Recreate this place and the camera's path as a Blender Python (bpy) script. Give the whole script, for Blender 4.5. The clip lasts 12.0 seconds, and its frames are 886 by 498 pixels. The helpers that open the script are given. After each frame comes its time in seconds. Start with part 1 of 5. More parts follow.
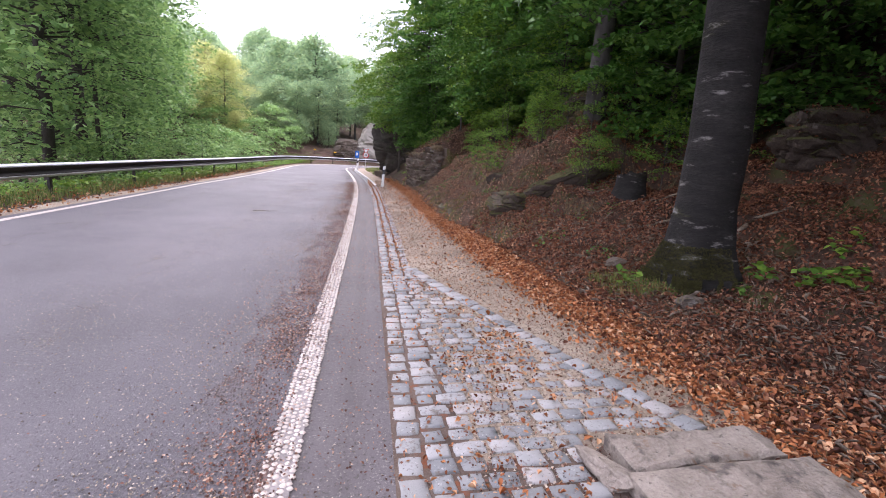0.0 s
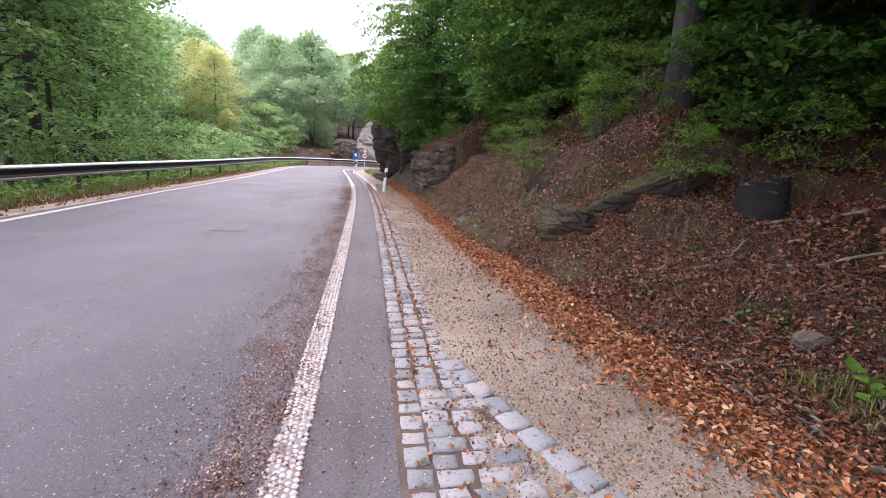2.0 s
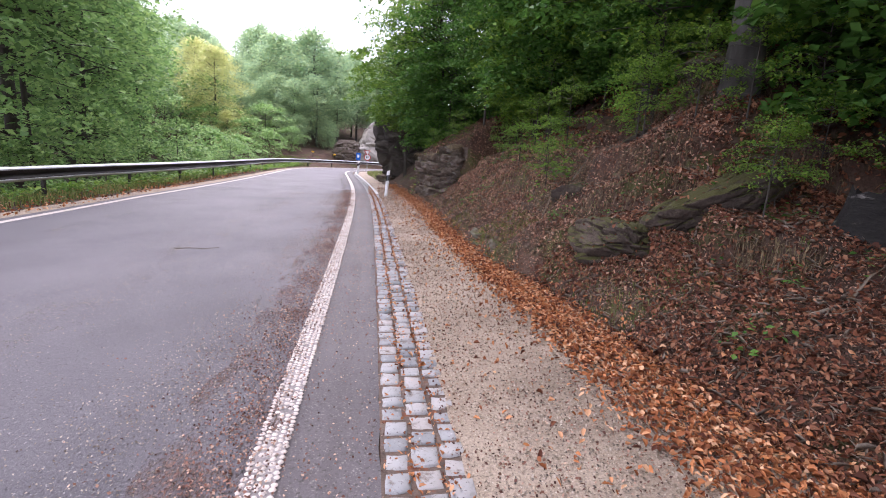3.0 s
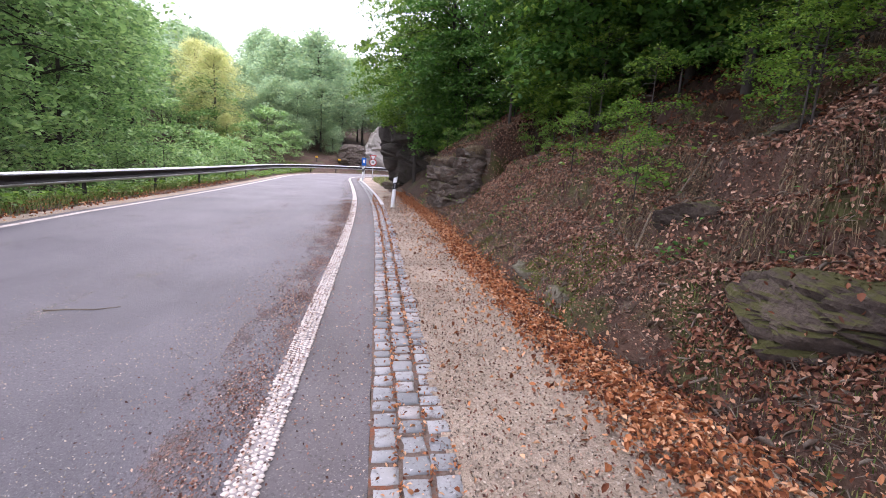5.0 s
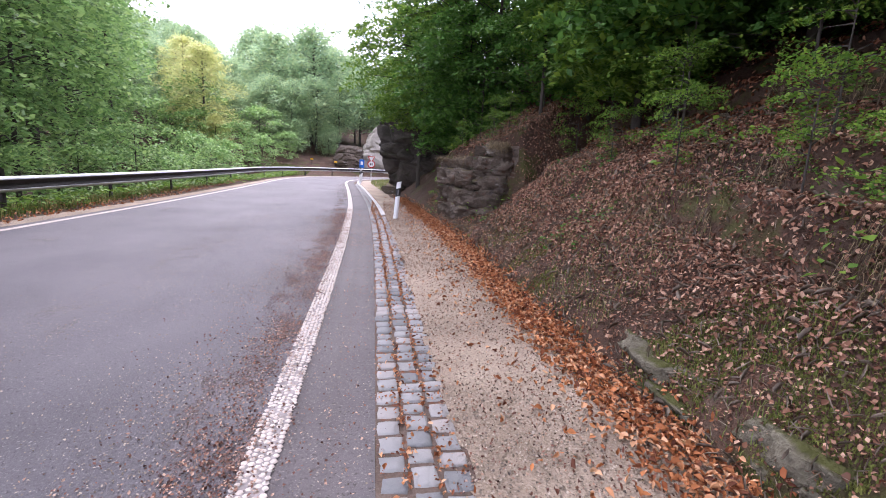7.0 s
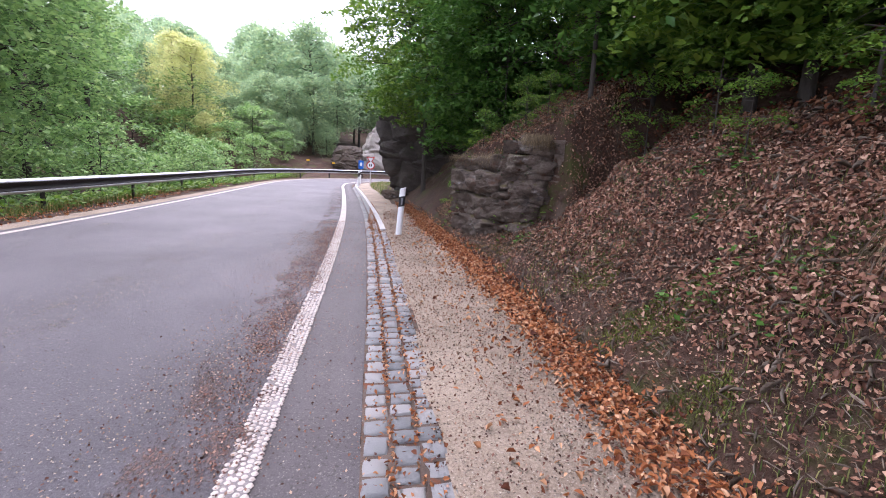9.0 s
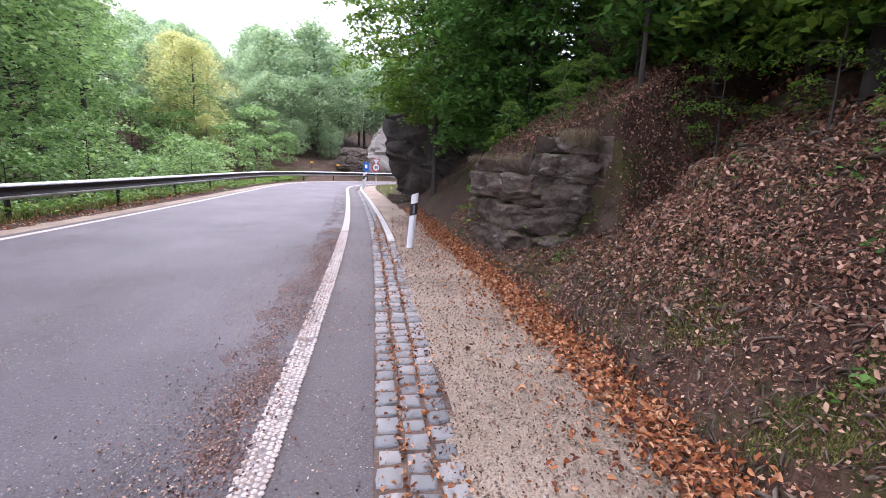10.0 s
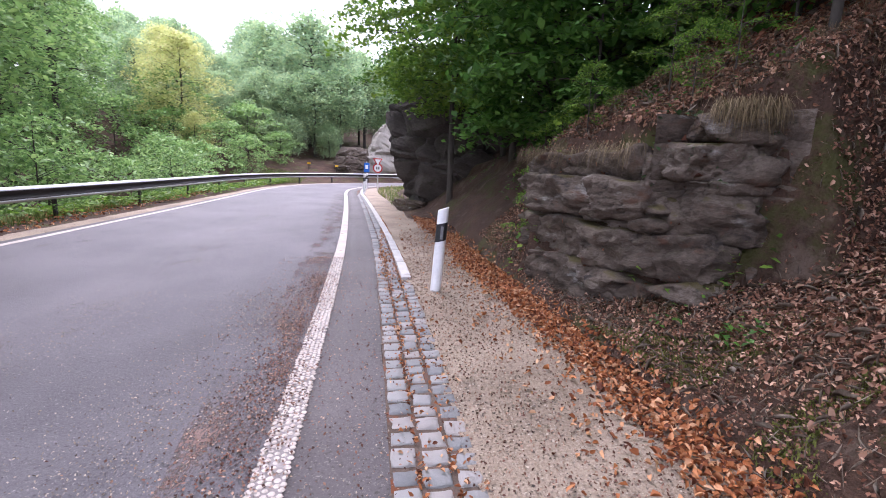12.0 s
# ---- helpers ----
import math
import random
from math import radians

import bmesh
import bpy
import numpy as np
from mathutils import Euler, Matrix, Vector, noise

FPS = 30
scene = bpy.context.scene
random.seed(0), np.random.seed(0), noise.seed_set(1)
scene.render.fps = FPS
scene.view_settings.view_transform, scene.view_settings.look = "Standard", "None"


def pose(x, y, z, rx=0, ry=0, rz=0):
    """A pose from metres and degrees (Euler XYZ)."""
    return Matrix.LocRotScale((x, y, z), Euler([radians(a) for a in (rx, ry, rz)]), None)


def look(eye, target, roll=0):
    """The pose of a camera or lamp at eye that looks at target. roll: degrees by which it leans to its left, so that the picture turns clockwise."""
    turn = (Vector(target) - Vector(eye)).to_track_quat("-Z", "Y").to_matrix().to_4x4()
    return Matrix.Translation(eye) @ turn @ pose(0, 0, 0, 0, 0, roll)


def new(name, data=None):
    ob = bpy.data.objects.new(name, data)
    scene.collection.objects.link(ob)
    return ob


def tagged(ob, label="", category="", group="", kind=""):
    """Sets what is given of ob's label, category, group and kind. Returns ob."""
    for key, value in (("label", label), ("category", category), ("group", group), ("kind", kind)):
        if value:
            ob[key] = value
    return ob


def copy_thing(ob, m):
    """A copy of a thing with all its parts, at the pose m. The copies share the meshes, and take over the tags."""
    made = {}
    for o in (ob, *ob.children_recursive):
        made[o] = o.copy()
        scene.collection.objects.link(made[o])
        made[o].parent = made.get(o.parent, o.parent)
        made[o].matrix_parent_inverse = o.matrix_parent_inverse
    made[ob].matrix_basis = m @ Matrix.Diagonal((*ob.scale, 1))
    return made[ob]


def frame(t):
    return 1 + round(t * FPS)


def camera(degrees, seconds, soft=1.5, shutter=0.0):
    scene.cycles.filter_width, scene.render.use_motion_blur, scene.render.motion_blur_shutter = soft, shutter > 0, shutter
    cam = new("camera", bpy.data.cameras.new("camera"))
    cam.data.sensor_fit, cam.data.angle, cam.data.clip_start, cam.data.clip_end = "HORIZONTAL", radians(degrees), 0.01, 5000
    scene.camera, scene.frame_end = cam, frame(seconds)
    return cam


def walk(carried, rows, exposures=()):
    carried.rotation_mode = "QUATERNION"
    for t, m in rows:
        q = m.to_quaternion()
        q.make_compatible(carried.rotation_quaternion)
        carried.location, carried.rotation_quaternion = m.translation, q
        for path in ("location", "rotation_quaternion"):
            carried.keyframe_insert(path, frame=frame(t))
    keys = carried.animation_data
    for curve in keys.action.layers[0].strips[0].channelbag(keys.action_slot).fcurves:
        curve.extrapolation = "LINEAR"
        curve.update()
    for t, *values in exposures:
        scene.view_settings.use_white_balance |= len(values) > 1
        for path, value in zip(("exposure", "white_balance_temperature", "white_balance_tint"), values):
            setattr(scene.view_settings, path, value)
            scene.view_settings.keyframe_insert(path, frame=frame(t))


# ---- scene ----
cam = camera(87.9, 12.0, soft=0.95)
METRES, EYE, TILT, LEAN, TURN = 16.8, 1.50, -11.1, -4.0, -9.0
ROWS = [
    (0.0, 0.0, 0.0, 0.0, -0.0, 0.0, 0.0),
    (0.5, -0.0096, 0.0435, 0.0079, -0.21, 0.17, 0.2),
    (1.0, -0.0197, 0.0857, 0.0172, -0.27, -0.02, 0.27),
    (1.5, -0.024, 0.1279, 0.0224, -0.16, 0.14, 0.34),
    (2.0, -0.0283, 0.1698, 0.0331, -0.05, 0.07, 0.36),
    (2.5, -0.0321, 0.2096, 0.0406, 0.25, 0.28, 0.33),
    (3.0, -0.0342, 0.251, 0.0506, 0.41, 0.22, 0.25),
    (5.0, -0.0539, 0.4085, 0.0809, 1.28, 0.84, 0.32),
    (5.5, -0.0619, 0.4486, 0.0907, 1.05, 0.84, 0.55),
    (6.0, -0.0699, 0.4865, 0.0977, 1.05, 0.87, 0.55),
    (6.5, -0.0743, 0.5258, 0.104, 1.11, 1.01, 0.6),
    (7.0, -0.0814, 0.5643, 0.1122, 1.16, 1.01, 0.81),
    (9.0, -0.103, 0.7222, 0.1447, 1.3, 1.1, 1.09),
    (9.5, -0.1106, 0.7615, 0.1524, 1.58, 1.15, 1.12),
    (10.0, -0.1189, 0.8009, 0.1611, 1.94, 1.32, 1.24),
    (10.5, -0.128, 0.8418, 0.1714, 1.96, 1.17, 1.37),
    (11.0, -0.1359, 0.8837, 0.1785, 2.07, 1.36, 1.32),
    (11.5, -0.1431, 0.9262, 0.1877, 2.07, 1.4, 1.5),
    (12.0, -0.1528, 0.9668, 0.1959, 2.08, 1.32, 1.68),
]
walk(cam, [(t, pose(0, 0, EYE, TILT, LEAN, TURN) @ pose(METRES * x, METRES * y, METRES * z, 90 + pitch, roll, yaw)) for t, x, y, z, yaw, pitch, roll in ROWS], exposures=[(0.0, 1.52, 6300, 28.5), (12.0, 1.57, 6040, 30.0)])

# ---- world, sun, exposure ----
SUN_EL, SUN_ROT = 58.0, 345.0
world = bpy.data.worlds.new("overcast_sky")
scene.world = world
world.use_nodes = True
wn, wl = world.node_tree.nodes, world.node_tree.links
sky = wn.new("ShaderNodeTexSky")
sky.sky_type, sky.sun_disc = "NISHITA", False
sky.sun_elevation, sky.sun_rotation = radians(SUN_EL), radians(SUN_ROT)
sky.air_density, sky.dust_density, sky.ozone_density = 1.0, 6.0, 1.0
veil = wn.new("ShaderNodeMix")
veil.data_type = "RGBA"
veil.inputs[0].default_value = 0.75
veil.inputs[7].default_value = (11.0, 11.8, 13.0, 1)
wl.new(sky.outputs[0], veil.inputs[6])
wl.new(veil.outputs[2], wn["Background"].inputs[0])
wn["Background"].inputs[1].default_value = 0.12
sun = new("sun", bpy.data.lights.new("sun", "SUN"))
sun.data.energy, sun.data.angle, sun.data.color = 1.1, radians(30), (1.0, 0.98, 0.95)
az = radians(SUN_ROT)
to_sun = Vector((math.sin(az) * math.cos(radians(SUN_EL)), math.cos(az) * math.cos(radians(SUN_EL)), math.sin(radians(SUN_EL))))
sun.matrix_world = look(to_sun * 50, (0, 0, 0))

# ---- materials ----


def mat(name, colors, scale=3.0, rough=0.8, bump=0.2, fine=40.0, island=0.0, metal=0.0, trans=0.0, spots=None, stretch=(1, 1, 1), spec=0.3, obj_random=0.0, detail=6.0, relief=0.02, top=None):
    """colors: the ramp's colours, dark to light, over noise at two scales. island: how far each loose piece varies. spots: (colour, scale, threshold) for moss or stains."""
    m = bpy.data.materials.new(name)
    m.use_nodes = True
    nt = m.node_tree
    n, l = nt.nodes, nt.links
    b = n["Principled BSDF"]
    b.inputs["Roughness"].default_value, b.inputs["Metallic"].default_value = rough, metal
    b.inputs["Specular IOR Level"].default_value = spec
    geo = n.new("ShaderNodeNewGeometry")
    mp = n.new("ShaderNodeMapping")
    mp.inputs["Scale"].default_value = stretch
    l.new(geo.outputs["Position"], mp.inputs[0])

    def noise_at(s, d=detail, r=0.6):
        t = n.new("ShaderNodeTexNoise")
        t.inputs["Scale"].default_value, t.inputs["Detail"].default_value, t.inputs["Roughness"].default_value = s, d, r
        l.new(mp.outputs[0], t.inputs["Vector"])
        return t.outputs[0]

    def math_node(op, a, c):
        t = n.new("ShaderNodeMath")
        t.operation = op
        for i, v in enumerate((a, c)):
            if isinstance(v, (int, float)):
                t.inputs[i].default_value = v
            else:
                l.new(v, t.inputs[i])
        return t.outputs[0]

    big, small = noise_at(scale), noise_at(fine, 4.0, 0.7)
    f = math_node("ADD", math_node("MULTIPLY", big, 0.55), math_node("MULTIPLY", small, 0.45))
    if island:
        f = math_node("ADD", math_node("MULTIPLY", f, 1 - island), math_node("MULTIPLY", geo.outputs["Random Per Island"], island))
    if obj_random:
        info = n.new("ShaderNodeObjectInfo")
        f = math_node("ADD", math_node("MULTIPLY", f, 1 - obj_random), math_node("MULTIPLY", info.outputs["Random"], obj_random))
    ramp = n.new("ShaderNodeValToRGB")
    lo, hi = (0.32, 0.68) if not (island or obj_random) else (0.1, 0.9)
    e = ramp.color_ramp.elements
    while len(e) < len(colors):
        e.new(0.5)
    for i, c in enumerate(colors):
        e[i].position = lo + (hi - lo) * i / max(1, len(colors) - 1)
        e[i].color = (*c, 1)
    l.new(f, ramp.inputs[0])
    col = ramp.outputs[0]
    for sc, ss, th in spots or ():
        sr = n.new("ShaderNodeMapRange")
        sr.inputs["From Min"].default_value, sr.inputs["From Max"].default_value = th, th + 0.1
        l.new(noise_at(ss, 7.0, 0.65), sr.inputs[0])
        mx = n.new("ShaderNodeMix")
        mx.data_type = "RGBA"
        mx.inputs[7].default_value = (*sc, 1)
        l.new(sr.outputs[0], mx.inputs[0])
        l.new(col, mx.inputs[6])
        col = mx.outputs[2]
    if top:
        sep = n.new("ShaderNodeSeparateXYZ")
        l.new(geo.outputs["Normal"], sep.inputs[0])
        lie = math_node("ADD", sep.outputs[2], math_node("MULTIPLY", math_node("SUBTRACT", noise_at(2.6, 6.0, 0.65), 0.5), 2.2))
        sr = n.new("ShaderNodeMapRange")
        sr.inputs["From Min"].default_value, sr.inputs["From Max"].default_value = top[1], top[1] + 0.25
        l.new(lie, sr.inputs[0])
        mx = n.new("ShaderNodeMix")
        mx.data_type = "RGBA"
        mx.inputs[7].default_value = (*top[0], 1)
        l.new(sr.outputs[0], mx.inputs[0])
        l.new(col, mx.inputs[6])
        col = mx.outputs[2]
    l.new(col, b.inputs["Base Color"])
    if bump:
        bp = n.new("ShaderNodeBump")
        bp.inputs["Strength"].default_value, bp.inputs["Distance"].default_value = bump, relief
        l.new(f if not island else small, bp.inputs["Height"])
        l.new(bp.outputs[0], b.inputs["Normal"])
    if trans:
        tr = n.new("ShaderNodeBsdfTranslucent")
        l.new(col, tr.inputs[0])
        mixs = n.new("ShaderNodeMixShader")
        mixs.inputs[0].default_value = trans
        l.new(b.outputs[0], mixs.inputs[1])
        l.new(tr.outputs[0], mixs.inputs[2])
        l.new(mixs.outputs[0], n["Material Output"].inputs[0])
    return m


ASPHALT = mat("asphalt", [(0.048, 0.044, 0.049), (0.098, 0.091, 0.100), (0.150, 0.139, 0.148)], 0.5, 0.65, 1.0, 85, spots=[((0.34, 0.32, 0.31), 55, 0.60), ((0.022, 0.020, 0.021), 42, 0.585), ((0.30, 0.28, 0.265), 120, 0.60)], stretch=(1, 0.75, 1), spec=0.4, relief=0.03)
ASPHALT_EDGE = mat("asphalt_edge", [(0.054, 0.047, 0.048), (0.085, 0.075, 0.077), (0.115, 0.102, 0.103)], 0.8, 0.65, 0.6, 130, spots=[((0.20, 0.18, 0.17), 80, 0.565), ((0.045, 0.038, 0.036), 45, 0.555)])
PAINT = mat("road_paint", [(0.30, 0.26, 0.225), (0.47, 0.42, 0.375), (0.58, 0.53, 0.48)], 3, 0.7, 0.3, 60, spots=[((0.20, 0.14, 0.11), 6, 0.57)])
GRAVEL = mat("gravel", [(0.14, 0.108, 0.080), (0.285, 0.225, 0.168), (0.43, 0.35, 0.27)], 0.9, 0.9, 1.0, 75, spots=[((0.17, 0.135, 0.105), 1.3, 0.58), ((0.56, 0.50, 0.43), 70, 0.60), ((0.06, 0.044, 0.036), 52, 0.58), ((0.10, 0.075, 0.06), 110, 0.60)], relief=0.03)
PEBBLE = mat("pebble", [(0.06, 0.048, 0.04), (0.22, 0.18, 0.14), (0.42, 0.36, 0.29)], 4, 0.85, 0.0, 60, island=0.8)
SOIL = mat("forest_soil", [(0.026, 0.0145, 0.0095), (0.062, 0.034, 0.022), (0.115, 0.066, 0.043)], 1.2, 0.95, 1.0, 45, spots=[((0.06, 0.060, 0.017), 1.3, 0.525), ((0.11, 0.078, 0.058), 1.9, 0.57), ((0.085, 0.05, 0.034), 6, 0.60)], relief=0.07)
COBBLE = mat("granite_cobble", [(0.125, 0.132, 0.136), (0.215, 0.220, 0.221), (0.29, 0.288, 0.283), (0.33, 0.295, 0.272)], 14, 0.9, 0.6, 120, obj_random=0.6, spots=[((0.12, 0.09, 0.07), 9, 0.57), ((0.38, 0.37, 0.36), 40, 0.60), ((0.07, 0.06, 0.055), 60, 0.58)], spec=0.15)
COBBLE_FAR = mat("granite_cobble_far", [(0.125, 0.132, 0.136), (0.215, 0.220, 0.221), (0.29, 0.288, 0.283), (0.33, 0.295, 0.272)], 14, 0.9, 0.6, 120, island=0.6)
MORTAR = mat("joint_sand", [(0.05, 0.036, 0.029), (0.10, 0.072, 0.057), (0.17, 0.13, 0.105)], 3, 0.95, 0.8, 80, spots=[((0.16, 0.055, 0.025), 7, 0.55)])
SLAB = mat("weathered_slab", [(0.13, 0.104, 0.085), (0.245, 0.207, 0.172), (0.35, 0.30, 0.255)], 4, 0.85, 0.9, 50, spots=[((0.10, 0.085, 0.073), 6, 0.55), ((0.17, 0.10, 0.06), 9, 0.60), ((0.07, 0.06, 0.05), 22, 0.60)], relief=0.04)
KERB = mat("pale_kerb", [(0.30, 0.29, 0.28), (0.42, 0.41, 0.40), (0.52, 0.51, 0.50)], 4, 0.8, 0.4, 60, spots=[((0.2, 0.17, 0.14), 5, 0.6)])
PAINT_WORN = mat("worn_paint", [(0.10, 0.09, 0.088), (0.20, 0.18, 0.175), (0.32, 0.29, 0.28)], 5, 0.7, 0.4, 90)
SANDSTONE = mat("sandstone", [(0.036, 0.027, 0.021), (0.105, 0.081, 0.062), (0.18, 0.15, 0.122)], 1.3, 0.9, 1.0, 22, stretch=(1, 1, 2.0), spots=[((0.28, 0.265, 0.24), 1.9, 0.585), ((0.11, 0.062, 0.042), 2.7, 0.58), ((0.034, 0.028, 0.024), 3.1, 0.58)], relief=0.06, top=((0.085, 0.068, 0.026), 0.85))
# Darker copy of the sandstone, with the overhang's shade put into the colour.
SANDSTONE_IN_SHADE = mat("sandstone_shaded", [(0.02, 0.017, 0.015), (0.055, 0.046, 0.039), (0.11, 0.095, 0.0825)], 0.9, 0.9, 0.9, 18, stretch=(1, 1, 2.2), spots=[((0.03, 0.033, 0.015), 1.2, 0.6)], relief=0.06)
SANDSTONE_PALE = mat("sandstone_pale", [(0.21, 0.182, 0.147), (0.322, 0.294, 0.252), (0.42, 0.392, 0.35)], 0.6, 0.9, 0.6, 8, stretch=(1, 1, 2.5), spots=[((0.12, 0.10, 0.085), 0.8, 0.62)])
ROCK_MOSSY = mat("mossy_rock", [(0.018, 0.013, 0.010), (0.05, 0.037, 0.028), (0.11, 0.085, 0.066)], 1.6, 0.95, 1.0, 24, spots=[((0.16, 0.145, 0.125), 3.1, 0.66)], relief=0.06, top=((0.05, 0.048, 0.013), 0.5))
ROCK_LIP = mat("greenish_rock", [(0.055, 0.048, 0.033), (0.12, 0.108, 0.076), (0.21, 0.192, 0.142)], 3.5, 0.95, 1.0, 40, spots=[((0.055, 0.056, 0.016), 3, 0.53), ((0.05, 0.04, 0.03), 8, 0.58)], relief=0.06, top=((0.06, 0.062, 0.016), 0.6))
MOSS = mat("moss", [(0.048, 0.056, 0.0128), (0.12, 0.136, 0.0288), (0.208, 0.216, 0.048)], 5, 0.95, 1.0, 90)
MOSS_DARK = mat("olive_moss", [(0.020, 0.020, 0.006), (0.050, 0.047, 0.012), (0.095, 0.085, 0.022)], 5, 0.95, 1.0, 90, island=0.5)
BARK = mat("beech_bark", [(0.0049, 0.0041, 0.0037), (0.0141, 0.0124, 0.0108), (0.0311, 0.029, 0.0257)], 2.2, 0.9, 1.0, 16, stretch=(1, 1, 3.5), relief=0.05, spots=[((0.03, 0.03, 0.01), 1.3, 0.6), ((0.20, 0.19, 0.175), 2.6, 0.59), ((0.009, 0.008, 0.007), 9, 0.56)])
BARK_GREY = mat("grey_bark", [(0.0242, 0.0215, 0.0188), (0.051, 0.047, 0.0417), (0.0914, 0.086, 0.0779)], 1.5, 0.9, 0.6, 14, stretch=(1, 1, 0.3))
BARK_DARK = mat("dark_bark", [(0.0202, 0.0174, 0.0148), (0.047, 0.0403, 0.0336), (0.0806, 0.0706, 0.0605)], 1.5, 0.9, 0.6, 14, stretch=(1, 1, 0.3))
STICK = mat("dead_wood", [(0.07, 0.05, 0.035), (0.17, 0.135, 0.10), (0.30, 0.26, 0.21)], 6, 0.9, 0.4, 60)
LITTER_ORANGE = mat("fallen_leaf_orange", [(0.085, 0.026, 0.013), (0.25, 0.080, 0.027), (0.43, 0.165, 0.060), (0.58, 0.35, 0.20)], 8, 0.75, 0.0, 60, island=0.85, trans=0.15)
LITTER_BROWN = mat("fallen_leaf_brown", [(0.036, 0.011, 0.0055), (0.098, 0.030, 0.013), (0.18, 0.064, 0.029), (0.30, 0.15, 0.083)], 8, 0.75, 0.0, 60, island=0.85, trans=0.1)
DEBRIS = mat("husk_debris", [(0.045, 0.020, 0.015), (0.12, 0.052, 0.037), (0.22, 0.11, 0.075), (0.42, 0.29, 0.21)], 8, 0.85, 0.0, 60, island=0.85)
LEAF_A = mat("beech_leaf", [(0.0223, 0.064, 0.0123), (0.0507, 0.1386, 0.0247), (0.0913, 0.2132, 0.037), (0.1724, 0.3091, 0.0556)], 0.35, 0.5, 0.0, 30, island=0.5, trans=0.45)
LEAF_B = mat("maple_leaf", [(0.038, 0.092, 0.014), (0.088, 0.190, 0.026), (0.165, 0.290, 0.038), (0.29, 0.39, 0.055)], 0.3, 0.5, 0.0, 30, island=0.5, trans=0.45)
LEAF_Y = mat("autumn_leaf", [(0.34, 0.42, 0.14), (0.50, 0.55, 0.20), (0.63, 0.63, 0.26), (0.66, 0.58, 0.30)], 0.3, 0.5, 0.0, 30, island=0.5, trans=0.45)
# Far leaves are paler and bluer: distance haze is put into their colour.
LEAF_HAZED = mat("hazed_far_leaf", [(0.17, 0.285, 0.175), (0.28, 0.42, 0.235), (0.40, 0.53, 0.28), (0.56, 0.60, 0.28)], 0.1, 0.6, 0.0, 10, island=0.5, trans=0.5)
# Lighter leaf copy for the left wood; sky glare is painted in.
LEAF_L_GLARE = mat("glare_lit_woodland_leaf", [(0.0405, 0.0841, 0.0284), (0.1442, 0.2702, 0.0864), (0.2853, 0.46, 0.1532), (0.4506, 0.575, 0.198)], 0.25, 0.5, 0.0, 30, island=0.5, trans=0.45)
LITTER_BANK = mat("fallen_leaf_dry", [(0.050, 0.021, 0.012), (0.135, 0.059, 0.034), (0.26, 0.128, 0.077), (0.47, 0.30, 0.205)], 8, 0.7, 0.0, 60, island=0.85, trans=0.1)
GRASS = mat("grass_blade", [(0.035, 0.07, 0.012), (0.09, 0.14, 0.025), (0.17, 0.20, 0.05), (0.30, 0.26, 0.11)], 0.8, 0.6, 0.0, 30, island=0.7, trans=0.3)
DRYGRASS = mat("dry_grass_blade", [(0.055, 0.038, 0.018), (0.125, 0.090, 0.045), (0.25, 0.19, 0.105)], 0.8, 0.7, 0.0, 30, island=0.7, trans=0.2)
ROOT = mat("root_fibre", [(0.02, 0.013, 0.009), (0.05, 0.033, 0.023), (0.10, 0.07, 0.05)], 3, 0.9, 0.0, 30, island=0.6)
IVY = mat("ivy_leaf", [(0.012, 0.030, 0.009), (0.028, 0.062, 0.018), (0.055, 0.10, 0.030)], 3, 0.45, 0.0, 30, island=0.6, trans=0.15)
# Dark steel colour carries the shade on the rail's recessed face.
STEEL = mat("shade_dark_steel", [(0.018, 0.015, 0.014), (0.032, 0.027, 0.025), (0.06, 0.052, 0.048)], 2, 0.75, 0.15, 40, stretch=(1, 0.3, 1))
STEEL_EDGE = mat("galvanised_steel", [(0.42, 0.43, 0.44), (0.55, 0.56, 0.57), (0.66, 0.67, 0.68)], 2, 0.45, 0.1, 40, metal=0.7)
PLASTIC = mat("white_plastic", [(0.62, 0.63, 0.64), (0.74, 0.75, 0.76), (0.80, 0.80, 0.80)], 3, 0.45, 0.05, 30, spots=[((0.45, 0.43, 0.38), 4, 0.66)])
BLACK = mat("black_band", [(0.012, 0.012, 0.013), (0.02, 0.02, 0.021), (0.03, 0.03, 0.03)], 5, 0.5, 0.0)
REFLECTOR = mat("grey_reflector", [(0.10, 0.10, 0.11), (0.16, 0.16, 0.17), (0.22, 0.22, 0.23)], 30, 0.25, 0.1)
BLUE = mat("sign_blue", [(0.01, 0.10, 0.42), (0.012, 0.13, 0.5), (0.02, 0.16, 0.55)], 4, 0.4, 0.0)
RED = mat("sign_red", [(0.42, 0.02, 0.02), (0.5, 0.03, 0.025), (0.55, 0.04, 0.03)], 4, 0.4, 0.0)
WHITE = mat("sign_white", [(0.70, 0.70, 0.70), (0.78, 0.78, 0.78), (0.82, 0.82, 0.82)], 4, 0.4, 0.0)
YELLOW = mat("marker_yellow", [(0.65, 0.36, 0.02), (0.75, 0.42, 0.03), (0.8, 0.46, 0.04)], 4, 0.5, 0.0)

